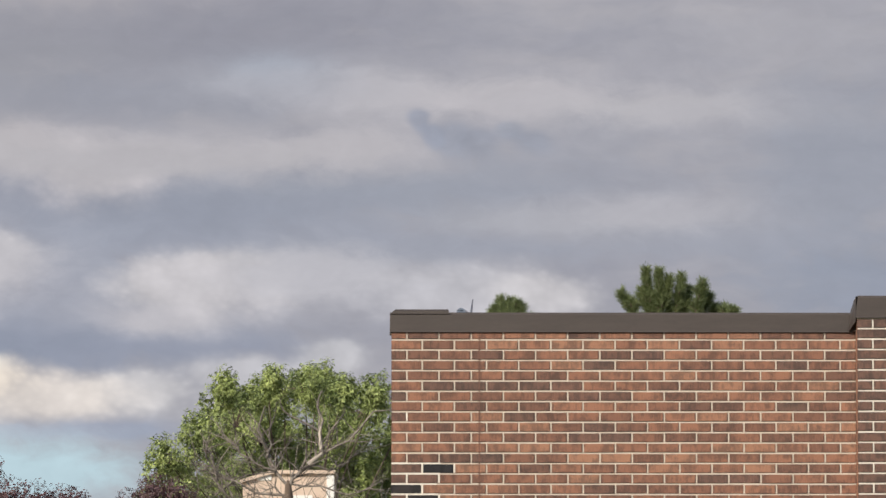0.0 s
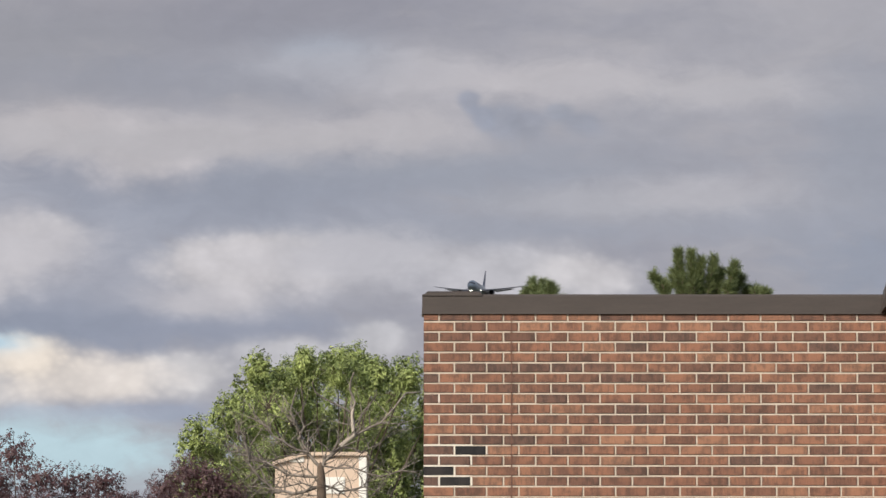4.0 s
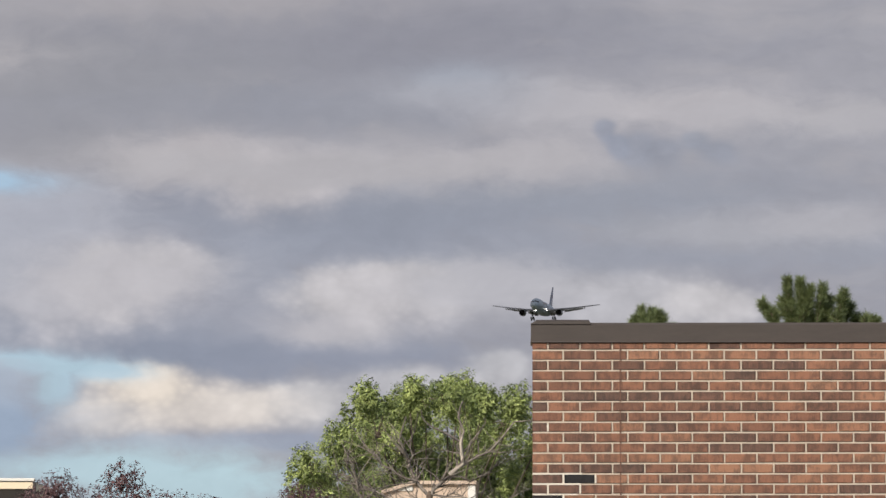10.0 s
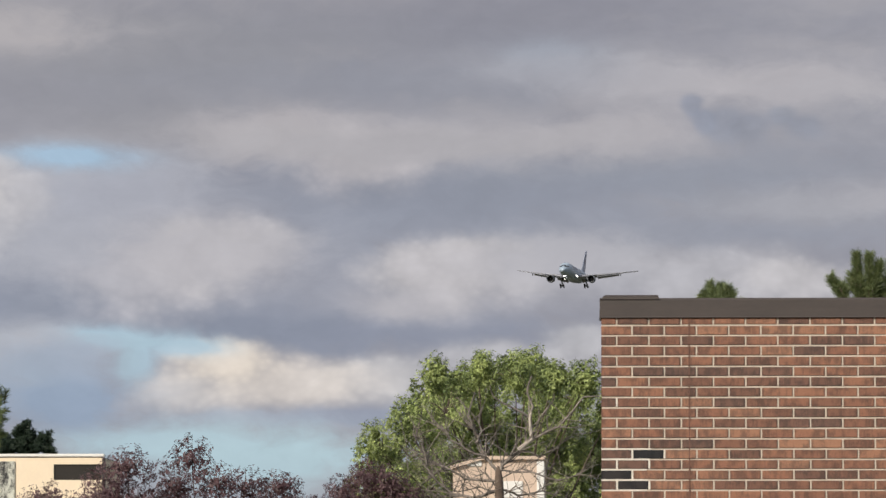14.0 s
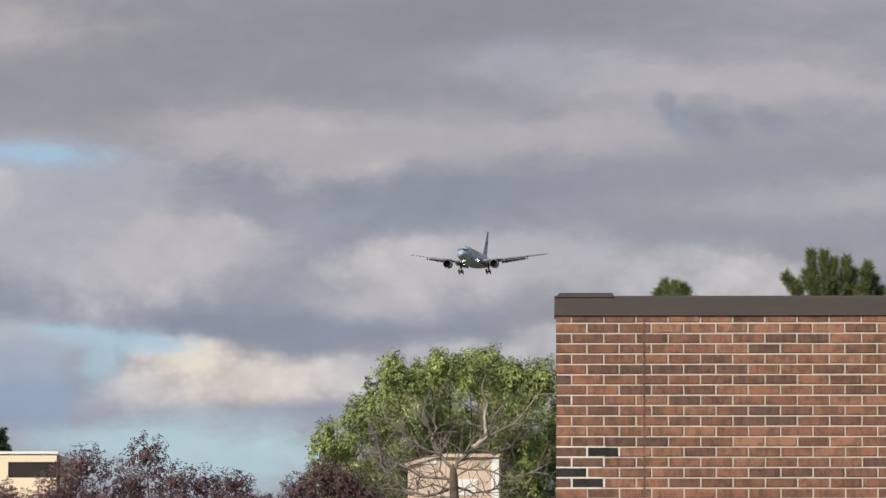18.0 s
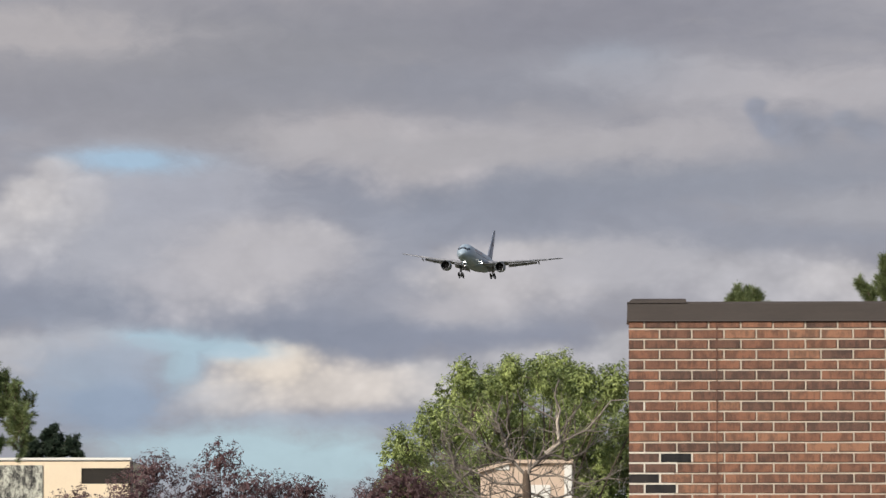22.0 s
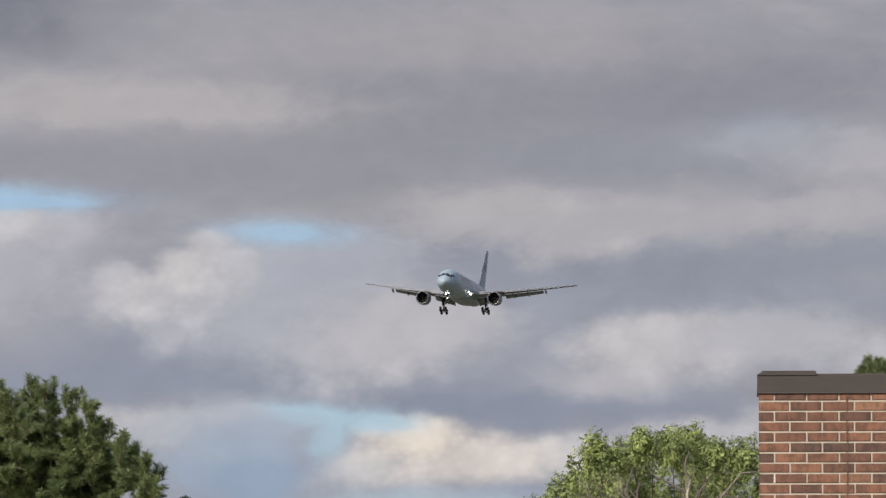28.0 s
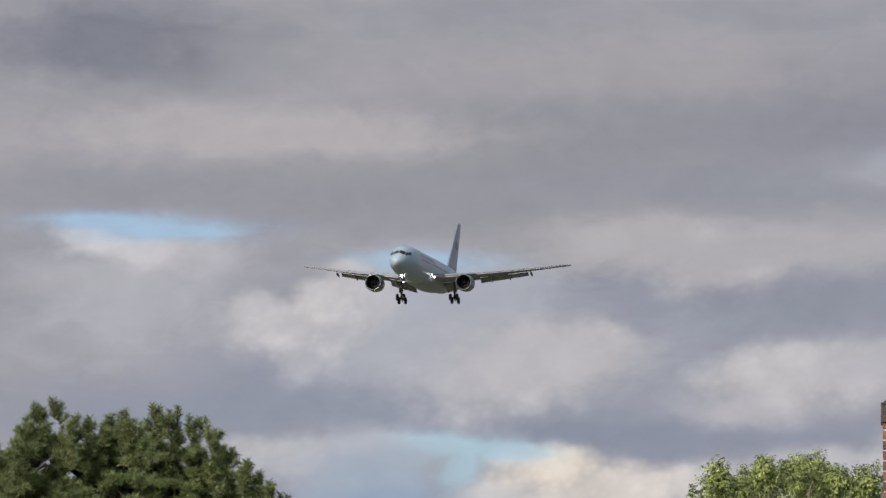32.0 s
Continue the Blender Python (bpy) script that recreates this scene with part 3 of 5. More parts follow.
def courses():
    rng = random.Random(5)
    burnt = {(13, 1), (15, 0), (16, 1)}
    smoked = {(13, 0), (14, 1), (14, 0), (16, 0), (6, 0), (8, 0), (8, 4), (6, 6), (3, 6), (3, 12), (9, 6), (10, 6), (10, 7), (14, 10), (14, 11), (2, 8), (7, 12), (12, 3)} | {(5, k) for k in range(1, 6)}
    verts, faces = [], []
    for row in range(-2, 54):
        z = CAP_Z - 0.057 - row * COURSE + 0.004
        if z < 0:
            break
        x, col = 0.0, 0
        first = 0.1025 if row % 2 == 0 else 0.2045
        for bay in (False, True):
            end = WALL_X1 - 0.002 if not bay else WALL_X1 + 1.6
            if row < 0 and not bay:
                continue
            if bay:
                x, first = WALL_X1, 0.1025 if row % 2 else 0.2045
            y = WALL_Y if not bay else WALL_Y - 0.12
            w = first - 0.006
            while x < end - 0.02:
                w = min(w, end - x)
                jog = rng.uniform(-0.0015, 0.0015)
                # the near bricks of the bay all take the darker brown
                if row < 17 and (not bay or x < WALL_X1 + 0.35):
                    brick(x, y - 0.002 + jog, z + rng.uniform(-0.001, 0.001), w, BRICK_DARK if not bay and (row, col) in burnt else BRICK_BROWN if bay or (row, col) in smoked else BRICK)
                else:
                    pts, fs = brick_points(w, COURSE - JOINT)
                    base = len(verts)
                    verts.extend((x + a, y - 0.002 + jog + b, z + c) for a, b, c in pts)
                    faces.extend(tuple(base + i for i in f) for f in fs)
                x, w, col = x + w + JOINT, PITCH - JOINT, col + 1
    ob = new("lower_bricks", mesh_of("lower_bricks", verts, faces, BRICK_JOINED))
    ob.parent = building
    ob.matrix_parent_inverse = building.matrix_basis.inverted()
    tagged(ob, kind="stuff")


# ---- trees ----
def root_parts(thing, base, parts):
    """Hang the parts on their thing, measured from its foot."""
    for ob in parts:
        ob.data.transform(Matrix.Translation((-base.x, -base.y, 0)))
        ob.parent = thing


def needles(shoots, per, length, width, gen, spread=(0.8, 1.7)):
    """Needles set along shoots (base, tip): a thin blade each."""
    base = np.array([tuple(b) for b, t in shoots])
    ax = np.array([tuple(t) for b, t in shoots]) - base
    size = np.linalg.norm(ax, axis=1)
    which = np.repeat(np.arange(len(shoots)), np.maximum(8, (per * size / 0.25)).astype(int))
    n = len(which)
    d = unit(ax)[which]
    f = gen.random(n) ** 0.85
    out = unit(np.cross(d, gen.normal(size=(n, 3))))
    lean = gen.uniform(*spread, n)[:, None]
    way = unit(d * (1 - lean * 0.45) + out * lean + np.array((0, 0, 0.1)))
    p = base[which] + ax[which] * f[:, None]
    q = p + way * (length * gen.uniform(0.85, 1.08, n))[:, None]
    side = unit(np.cross(way, gen.normal(size=(n, 3)))) * width
    return np.stack([p - side * 0.5, p + side * 0.5, (p + q) * 0.5 + side * 0.6, q], axis=1).reshape(-1, 3)


def bunch(foot, way, size, rng, count=6):
    """A bough's end: one leading shoot with others splayed round it."""
    way = way.normalized()
    out = [(foot, foot + way * size * 1.25)]
    for k in range(count - 1):
        a = rng.uniform(0, 2 * math.pi)
        splay = Vector((math.cos(a), math.sin(a), rng.uniform(-0.1, 0.5)))
        start = foot + way * size * rng.uniform(0.0, 0.45)
        out.append((start, start + (way * 0.75 + splay * rng.uniform(0.45, 0.85)).normalized() * size * rng.uniform(0.65, 1.0)))
    return out


def leaders(d, rows, seed):
    """Leading shoots at tips a, e thousandths from the eye, d metres off, each with a ruff of lower shoots."""
    rng = random.Random(seed)
    out = []
    for a, e in rows:
        tip = spot(a, e, d + rng.uniform(-0.5, 0.3)) - Vector((0, 0, 0.01))
        lean = Vector((rng.uniform(-0.12, 0.12), rng.uniform(-0.1, 0.1), 1)).normalized()
        for k in range(5):
            top = tip + Vector((rng.uniform(-0.07, 0.07), rng.uniform(-0.07, 0.07), -0.03 * k - 0.03))
            out.append((top - lean * 0.16, top))
        for k in range(14):
            a2 = rng.uniform(0, 2 * math.pi)
            drop = rng.uniform(0.18, 0.75)
            foot = tip - lean * drop
            out.append((foot, foot + Vector((math.cos(a2) * 0.8, math.sin(a2) * 0.7, rng.uniform(0.4, 1.0))).normalized() * rng.uniform(0.13, 0.2)))
    return out


def pine(name, base, lobes, count, seed, label, mat, shoot=(0.16, 0.26), per=260, length=0.095, width=0.006, extra=(), trim=0.1, spread=(0.7, 1.5), dry=0):
    """lobes: (centre, radius across, radius up). Bunches of shoots cover the lobes and point up and out; limbs run from the trunk into every lobe."""
    rng = random.Random(seed)
    thing = empty(name, base.x, base.y, 0, label, "tree")
    limbs, shoots = [], [(Vector(b), Vector(t)) for b, t in extra]
    top = max(c.z + 0.3 * rz for c, r, rz in lobes)
    stem = [(Vector((base.x, base.y, 0)), 0.16), (Vector((base.x + 0.05, base.y, top * 0.5)), 0.12), (Vector((base.x, base.y, top)), 0.04)]
    total = sum(r * rz for c, r, rz in lobes)
    for c, r, rz in lobes:
        r, rz = max(r - trim, 0.12), max(rz - trim - 0.05, 0.1)
        root = Vector((base.x, base.y, min(c.z - 0.4 * rz, top - 0.2)))
        limbs.append([(root, 0.06), ((root + c) * 0.5 + Vector((0, 0, -0.1)), 0.045), (c, 0.03)])
        for k in range(int(count * r * rz / total / 6)):
            u = Vector((rng.gauss(0, 1), rng.gauss(0, 1), rng.gauss(0, 1))).normalized()
            if u.y > 0.35:
                u.y *= -1
            depth = 1 - 0.55 * rng.random() ** 1.5
            p = c + Vector((u.x * r, u.y * r, u.z * rz)) * depth
            up = Vector((u.x * 0.6, u.y * 0.6, 0.6 + 0.45 * u.z)) + Vector((rng.uniform(-0.2, 0.2), rng.uniform(-0.2, 0.2), 0))
            shoots += bunch(p, up, rng.uniform(*shoot), rng)
            if k % 3 == 0:
                limbs.append([(c + (p - c) * 0.3, 0.02), (c + (p - c) * 0.7 + Vector((0, 0, -0.04)), 0.013), (p, 0.007)])
    for b, t in shoots[len(extra):][::4] + list(shoots[:len(extra)]):
        limbs.append([(b, 0.008), (t, 0.005)])
    gen = np.random.default_rng(seed)
    trunk = new("trunk", limbs_mesh("trunk", [stem], BARK, 10))
    boughs = tagged(new("bough", limbs_mesh("bough", limbs, BARK, 4)), kind="stuff")
    crown = new("crown", blades("crown", needles(shoots, per, length, width, gen, spread), 4, mat))
    parts = [trunk, boughs, crown]
    if dry:
        picked = [(b, b + (t - b) * 0.45) for b, t in rng.sample(shoots, dry)]
        parts.append(tagged(new("dry_shoots", blades("dry_shoots", needles(picked, 90, length * 0.6, width * 1.3, gen, (0.3, 0.9)), 4, DRY)), "withered orange-brown shoots and cones"))
    root_parts(thing, base, parts)
    return thing


def leaf_cloud(lobes, count, length, width, droop, gen, shell=0.5, loose=0.4):
    """Folded leaves hung in clusters through lobes (centre, rx, rz)."""
    share = np.array([r * rz for c, r, rz in lobes])
    which = np.repeat(np.arange(len(lobes)), np.maximum(3, count * share / share.sum() / 7).astype(int))
    n = len(which)
    mid = np.array([tuple(c) for c, r, rz in lobes])[which]
    size = np.array([(r, r, rz) for c, r, rz in lobes])[which]
    u = unit(gen.normal(size=(n, 3)))
    p0 = mid + u * size * (1.04 - shell * gen.random(n) ** 1.6)[:, None]
    stem = unit(u * (1, 1, 0.4) + gen.uniform((-0.5, -0.5, -0.2), (0.5, 0.5, 0.6), (n, 3)))
    p0, stem = np.repeat(p0, 7, axis=0), np.repeat(stem, 7, axis=0)
    k = np.tile(np.arange(7), n)[:, None]
    p = p0 + stem * (0.2 * k * length) + gen.uniform(-1, 1, p0.shape) * length * 0.35
    face = unit(np.repeat(u, 7, axis=0) + np.array((0, 0, 0.35)) + gen.normal(size=p.shape) * loose)
    d = gen.uniform(-1, 1, p.shape) - np.array((0, 0, droop)) + stem * 0.6
    d = unit(d - face * (d * face).sum(axis=1, keepdims=True))
    s = np.cross(face, d) * width * 0.5
    lift = unit(np.cross(d, s)) * width * 0.15
    ln = (length * gen.uniform(0.7, 1.2, len(p)))[:, None]
    return np.stack([p, p + d * ln * 0.45 + s + lift, p + d * ln, p + d * ln * 0.45 - s + lift], axis=1).reshape(-1, 3)


def ragged(lobes, gen, size=0.28):
    """Breaks smooth lobes into hanging tufts round their near, upper and outer sides."""
    out = []
    for c, r, rz in lobes:
        out.append((c + Vector((0, 0.9 * r, -0.1 * rz)), r * 0.6, rz * 0.6))
        for k in range(max(5, int(1.15 * r * rz / size ** 2))):
            u = unit(gen.normal(size=3) + np.array((0, -0.5, 0.3)))
            f = gen.uniform(0.6, 1.25) * size
            out.append((c + Vector((u[0] * r, u[1] * r, u[2] * rz)) * gen.uniform(0.72, 1.08), f * 0.72, f * 1.15))
    return out


def broadleaf(name, base, lobes, count, seed, label, mat, category="tree", length=0.12, width=0.045, droop=0.8, shell=0.5, stem=0.12, tufts=0):
    rng, gen = random.Random(seed), np.random.default_rng(seed)
    thing = empty(name, base.x, base.y, 0, label, category)
    limbs = []
    for c, r, rz in lobes:
        root = Vector((base.x, base.y, max(0.5, c.z * 0.35)))
        k = 0.3 if stem > 0.1 else 0.5
        limbs.append([(root, stem * k), (root.lerp(c, 0.35) + Vector((rng.uniform(-2, 2) * stem, 0.8 * r, rng.uniform(-1, 1) * stem)), stem * k * 0.8),
                      (root.lerp(c, 0.7) + Vector((rng.uniform(-2, 2) * stem, 0.5 * r, rng.uniform(0, 2) * stem)), stem * k * 0.5), (c, stem * k * 0.3)])
        for k in range(10):
            u = Vector((rng.gauss(0, 1), rng.gauss(0, 1), rng.gauss(0.5, 1))).normalized()
            e = c + Vector((u.x * r, u.y * r, u.z * rz)) * (0.8 if stem > 0.1 else 1.02)
            limbs.append([(c - Vector((0, 0, rz * 0.3)), stem * 0.14), ((c + e) * 0.5, stem * 0.08), (e, stem * 0.04)])
    h = max(c.z for c, r, rz in lobes)
    trunk = new("trunk", limbs_mesh("trunk", [[(Vector((base.x, base.y, 0)), stem), (Vector((base.x, base.y, h * 0.4)), stem * 0.8), (Vector((base.x, base.y + 4 * stem, h * 0.62)), stem * 0.4)]], BARK, 10))
    boughs = new("bough", limbs_mesh("bough", limbs, BARK, 4))
    parts = [trunk, boughs]
    # the crown in clumps that the wind can stir
    if tufts:
        lobes = ragged(lobes, gen, tufts)
    third = max(1, (len(lobes) + 3) // 4)
    for k in range(0, len(lobes), third):
        chunk = lobes[k:k + third]
        share = sum(r * rz for c, r, rz in chunk) / sum(r * rz for c, r, rz in lobes)
        parts.append(new("crown", blades("crown", leaf_cloud(chunk, int(count * share), length, width, droop, gen, shell), 4, mat)))
    root_parts(thing, base, parts)
    return thing


def set_apart(lobes, seed):
    """Moves lobes nearer or farther along the view, so that some shade others."""
    rng = random.Random(seed)
    out = []
    for c, r, rz in lobes:
        f = 1 + (rng.choice((-4.0, -2.2, 0.0, 1.8)) / c.y if r < 0.8 else 0.02)
        eye = Vector((0, 0, EYE))
        out.append((eye + (c - eye) * f, r * 1.12 * f, rz * 1.04 * f))
    return out


def lobe(a, e, d, w, h, back=0.0):
    """A lobe seen at a, e thousandths from the eye, d metres off, w and h thousandths in half width and half height."""
    return spot(a, e, d) + Vector((0, back, 0)), d * w / 1000, d * h / 1000


green_lobes = [lobe(a + max(0.0, -30 - a) * 0.03, e - 0.2, d, w, h) for a, e, d, w, h in (
    (-32, 46.3, 121, 4.2, 4), (-37.5, 40, 120.5, 4.2, 4), (-44, 34.5, 120.5, 4, 4), (-22, 36, 124, 18, 10), (-8, 34, 124, 12, 10), (-25, 25, 124, 20, 8), (-5, 24, 124, 12, 8),
    (-40.8, 33.2, 120, 5.74, 4), (-35.8, 38.2, 121.5, 4.92, 4), (-30.8, 43.2, 118.5, 4.92, 4), (-28.8, 46.2, 121.5, 4.1, 3.6), (-25, 48.2, 120, 4.1, 3.6), (-21, 49.2, 121.5, 3.69, 3.6),
    (-17, 49.2, 120, 4.1, 3.6), (-12, 46.2, 121.5, 3.28, 3.2), (-5, 45.2, 120, 4.1, 3.6), (2, 42.2, 121.5, 4.1, 3.6), (-26, 40.2, 123, 7.38, 5.6), (-14, 38.2, 124.5, 8.2, 6.4), (-2, 34.2, 123, 6.56, 6.4),
    (-33.8, 28.2, 121.5, 7.38, 5.6), (-22, 28.2, 124.5, 9.84, 6.4), (-8, 25.2, 123, 6.56, 6.4), (4, 28.2, 123, 6.56, 6.4), (-43.8, 26.2, 120, 4.1, 4), (-30, 20.2, 123, 13.12, 6.4), (-4, 17.2, 121.5, 8.2, 5.6),
    (-32.4, 49.8, 120, 1.5, 1.9), (-24.3, 50.6, 120, 1.5, 1.9), (-14.4, 51.2, 120, 1.7, 2.1), (-9.5, 48.2, 120, 1.4, 1.9), (-3.4, 47.8, 120, 1.6, 2))]
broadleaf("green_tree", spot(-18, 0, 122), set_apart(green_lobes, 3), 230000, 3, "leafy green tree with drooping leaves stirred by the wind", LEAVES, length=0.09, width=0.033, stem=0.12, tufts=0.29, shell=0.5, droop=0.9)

plum_spots = (((-94, 31, 50, 5, 4), (-98, 25, 50, 6, 6), (-92, 22, 50, 7, 5)), ((-81, 33, 50.5, 4, 4.5), (-84, 27, 50.3, 6, 6), (-76, 28, 50, 5, 4), (-79, 21, 50.6, 8, 6), (-70.5, 27, 50.4, 4.5, 4)),
              ((-64, 27, 51, 4, 3), (-67, 21, 51, 6, 5), (-60, 22, 51, 4, 3.5)), ((-51, 26.0, 66, 3.4, 3.4), (-46.5, 28.6, 66, 4, 4), (-42, 27.5, 66, 4, 4), (-38.5, 24.5, 66, 3.5, 3.5), (-50, 19.5, 66, 7, 6), (-41, 19.5, 66, 7, 6), (-35, 17.5, 66, 5, 5)),
              ((-110, 24, 50, 5, 4), (-106, 19, 50, 6, 5)),
              ((-101, 21.5, 49.5, 7, 4.2), (-88, 21.5, 49.5, 8, 4.5), (-75, 21, 49.6, 8, 4.2), (-62, 21, 50, 7, 4.2), (-94, 19, 49.5, 8, 4), (-68, 19.5, 49.6, 8, 4)), ((-58, 20.5, 53, 6, 4.6), (-55, 21.5, 55, 5, 3.8), (-49, 22, 57, 5, 4), (-52, 18, 56, 7, 4)))
for i, group in enumerate(plum_spots):
    ls = [lobe(*q) for q in group]
    tagged(broadleaf("purple_shrub", Vector((ls[0][0].x + 0.05, ls[0][0].y, 0)), ls, (7500, 9500, 6500, 34000, 5500, 22000, 15000)[i], 20 + i, "purple-leaved ornamental shrub with thin upright twigs", LEAVES_RED, "shrub", 0.034, 0.015, 0.1, 0.95, 0.03), group="purple shrubs")


def dead_tree():
    rng = random.Random(11)
    D = 70.0
    thing = empty("dead_tree", D * -20.2 / 1000, D, 0, "bare grey-brown dead tree with twisted pale branches", "tree")
    limbs = []

    def grow(p, way, length, r, level):
        pts, seg = [(p, r)], max(3, int(length / 0.12))
        w = way.normalized()
        for k in range(seg):
            w = (w + Vector((rng.uniform(-0.3, 0.3), rng.uniform(-0.25, 0.25), rng.uniform(-0.22, 0.28)))).normalized()
            p = p + w * (length / seg)
            pts.append((p, r * (1 - 0.72 * (k + 1) / seg)))
            if level < 3 and k > 0 and rng.random() < (0.62 if level < 2 else 0.5):
                s = Vector((rng.uniform(-1, 1), rng.uniform(-1, 1) * 0.7, rng.uniform(-0.3, 0.9)))
                grow(p, w * 0.6 + s * 0.8, length * rng.uniform(0.35, 0.6), pts[-1][1] * 0.6, level + 1)
        limbs.append(pts)

    crotch = spot(-20.2, 29.5, D)
    trunk = new("trunk", limbs_mesh("trunk", [[(Vector((crotch.x + 0.02, D, 0)), 0.12), (Vector((crotch.x - 0.05, D, 1.8)), 0.09), (Vector((crotch.x + 0.03, D, 2.5)), 0.08), (Vector((crotch.x + 0.015, D, 3.0)), 0.075), (crotch + Vector((0, 0, -0.1)), 0.062), (crotch + Vector((-0.01, 0, 0.06)), 0.045), (crotch + Vector((-0.01, 0, 0.12)), 0.012)]], BARK, 10))
    for r, way in ((0.05, ((-20.4, 30.0), (-19.3, 31.5), (-16.3, 34.5), (-13.7, 36.6), (-14.2, 40.6), (-13.6, 43.1), (-14.7, 45.7), (-13.5, 48.7))),
                   (0.032, ((-13.7, 36.6), (-10.7, 38.1), (-8.6, 39.1), (-5.6, 42.1), (-3.6, 44.9), (-0.3, 45.1))),
                   (0.03, ((-14.2, 40.6), (-15.7, 41.6), (-18.8, 43.1), (-21.2, 45.1), (-21.7, 47.0))),
                   (0.04, ((-20.4, 30.0), (-22.8, 33.0), (-24.4, 36.0), (-24.9, 38.6), (-26.1, 41.6), (-25.0, 46.2))),
                   (0.026, ((-24.4, 36.0), (-23.6, 38.3), (-24.4, 41.1), (-23.6, 43.1))),
                   (0.03, ((-22.8, 33.0), (-26.9, 34.5), (-29.4, 36.6), (-30.7, 38.3), (-33.0, 39.6))),
                   (0.03, ((-20.4, 28.4), (-26.9, 28.7), (-31.0, 31.0), (-35.0, 33.0), (-38.4, 33.6))),
                   (0.022, ((-31.0, 31.0), (-34.5, 32.0), (-36.5, 35.5), (-36.4, 38.6))),
                   (0.022, ((-20.3, 30.4), (-13.7, 30.0), (-8.6, 28.3), (-4.1, 29.3), (-0.5, 29.2))),
                   (0.04, ((-20.6, 26.5), (-25.5, 25.2), (-29.5, 26.0), (-32.5, 28.2), (-34.8, 31.0), (-34.4, 33.6))), (0.03, ((-20.2, 26.8), (-16.5, 25.4), (-11.5, 26.6), (-7.5, 25.2))),
                   (0.02, ((-20.4, 26), (-24, 27.5), (-28, 26), (-31, 27), (-35, 24))), (0.02, ((-20.4, 27), (-23, 30), (-26, 29), (-29, 31.5), (-33, 30))), (0.02, ((-20.2, 25), (-17, 27), (-14, 25.5), (-11, 27.5))),
                   (0.018, ((-20.4, 24.5), (-23.5, 25), (-27, 22.5), (-31, 22))), (0.018, ((-20.2, 28.5), (-16, 31), (-12.5, 30), (-9, 32))),
                   (0.022, ((-16.3, 34.5), (-12.2, 33.0), (-8.6, 34.5), (-6.1, 37.1))),
                   (0.02, ((-22.8, 33.0), (-28.9, 32.5), (-33.0, 30.0), (-35.5, 27.9))),
                   (0.02, ((-13.7, 36.6), (-12.2, 40.6), (-9.4, 43.7), (-9.2, 45.7)))):
        r *= 0.62
        drift, depth = rng.uniform(-0.5, 0.5), []
        for k, (a, e) in enumerate(way):
            j = 0.02 if k else 0.0
            depth.append(spot(a, e, D) + Vector((rng.uniform(-j, j), drift * k / len(way), rng.uniform(-j, j))))
        pts = []
        for k in range(len(depth) - 1):
            for f in (0, 0.5):
                p = depth[k].lerp(depth[k + 1], f) + Vector((rng.uniform(-0.014, 0.014), 0, rng.uniform(-0.014, 0.014)))
                pts.append((p, r * (1.0 - 0.7 * (k + f) / len(depth))))
        pts.append((depth[-1], r * 0.25))
        limbs.append(pts)
        for k in range(1, len(pts)):
            for _ in range(4 if pts[k][0].z < EYE + 0.035 * D else 3):
                if rng.random() < (0.85 if pts[k][0].z < EYE + 0.041 * D else 0.0):
                    w = (pts[k][0] - pts[k - 1][0]).normalized() * 0.5 + Vector((rng.uniform(-0.8, 0.8), rng.uniform(-0.6, 0.6), rng.uniform(-0.5, 0.9)))
                    grow(pts[k][0], w, rng.uniform(0.2, 0.6), min(r * 0.4, 0.011), 1)
    branches = new("branchwork", limbs_mesh("branchwork", limbs, DEADWOOD, 5))
    # a pale copy laid over one limb, painting the sunlight on it
    bare = [((-16.4, 34.4), 0.032), ((-13.75, 36.6), 0.030), ((-14.0, 38.8), 0.027), ((-14.2, 40.6), 0.020), ((-13.7, 42.6), 0.010)]
    lit_overlay = tagged(new("sunlit_limb", limbs_mesh("sunlit_limb", [[(spot(a, e, D) + Vector((0, -0.03, 0)), r) for (a, e), r in bare]], SUNLIT_WOOD, 8)), "limb whose pale colour paints sunlight on it")
    root_parts(thing, thing.location, (trunk, branches, lit_overlay))


dead_tree()

pine_lobes = [lobe(*q) for q in ((-165, 53.5, 60, 8, 9), (-157, 50.5, 60.5, 8, 8.5), (-150, 53.5, 60, 7, 8.2), (-143, 53.5, 60.3, 7, 9), (-136.5, 51, 60, 6, 8.5), (-130, 46.5, 60.2, 5.5, 7), (-125.8, 44, 60, 5, 6.5), (-122.8, 42.5, 60.2, 3.4, 4.6),
                                 (-134, 37, 60.4, 9, 8.5), (-140, 42, 60.6, 14, 11), (-155, 40, 60.6, 15, 12), (-172, 48, 60.5, 12, 12), (-182, 44, 60, 12, 12), (-168, 34, 60.5, 14, 10), (-147, 30, 60.5, 15, 10), (-139, 28, 60.5, 11, 8),
                                 (-150, 47, 61.2, 16, 12), (-136, 44, 61.2, 12, 12),
                                 (-172, 46, 59.9, 8, 7.5), (-164, 45.5, 59.8, 8, 7.5), (-156, 45, 59.9, 8, 7.5), (-148.5, 46, 59.8, 8, 7.5), (-141, 45, 59.9, 8, 7.5), (-134, 43.5, 59.9, 7, 7), (-166, 38, 59.8, 9, 7), (-152, 37.5, 59.8, 9, 7), (-140, 37, 59.8, 8, 7), (-128.5, 36.0, 60.2, 5.5, 6.5), (-127, 40.5, 60, 5, 5.5), (-130, 29, 60.2, 6, 7))]
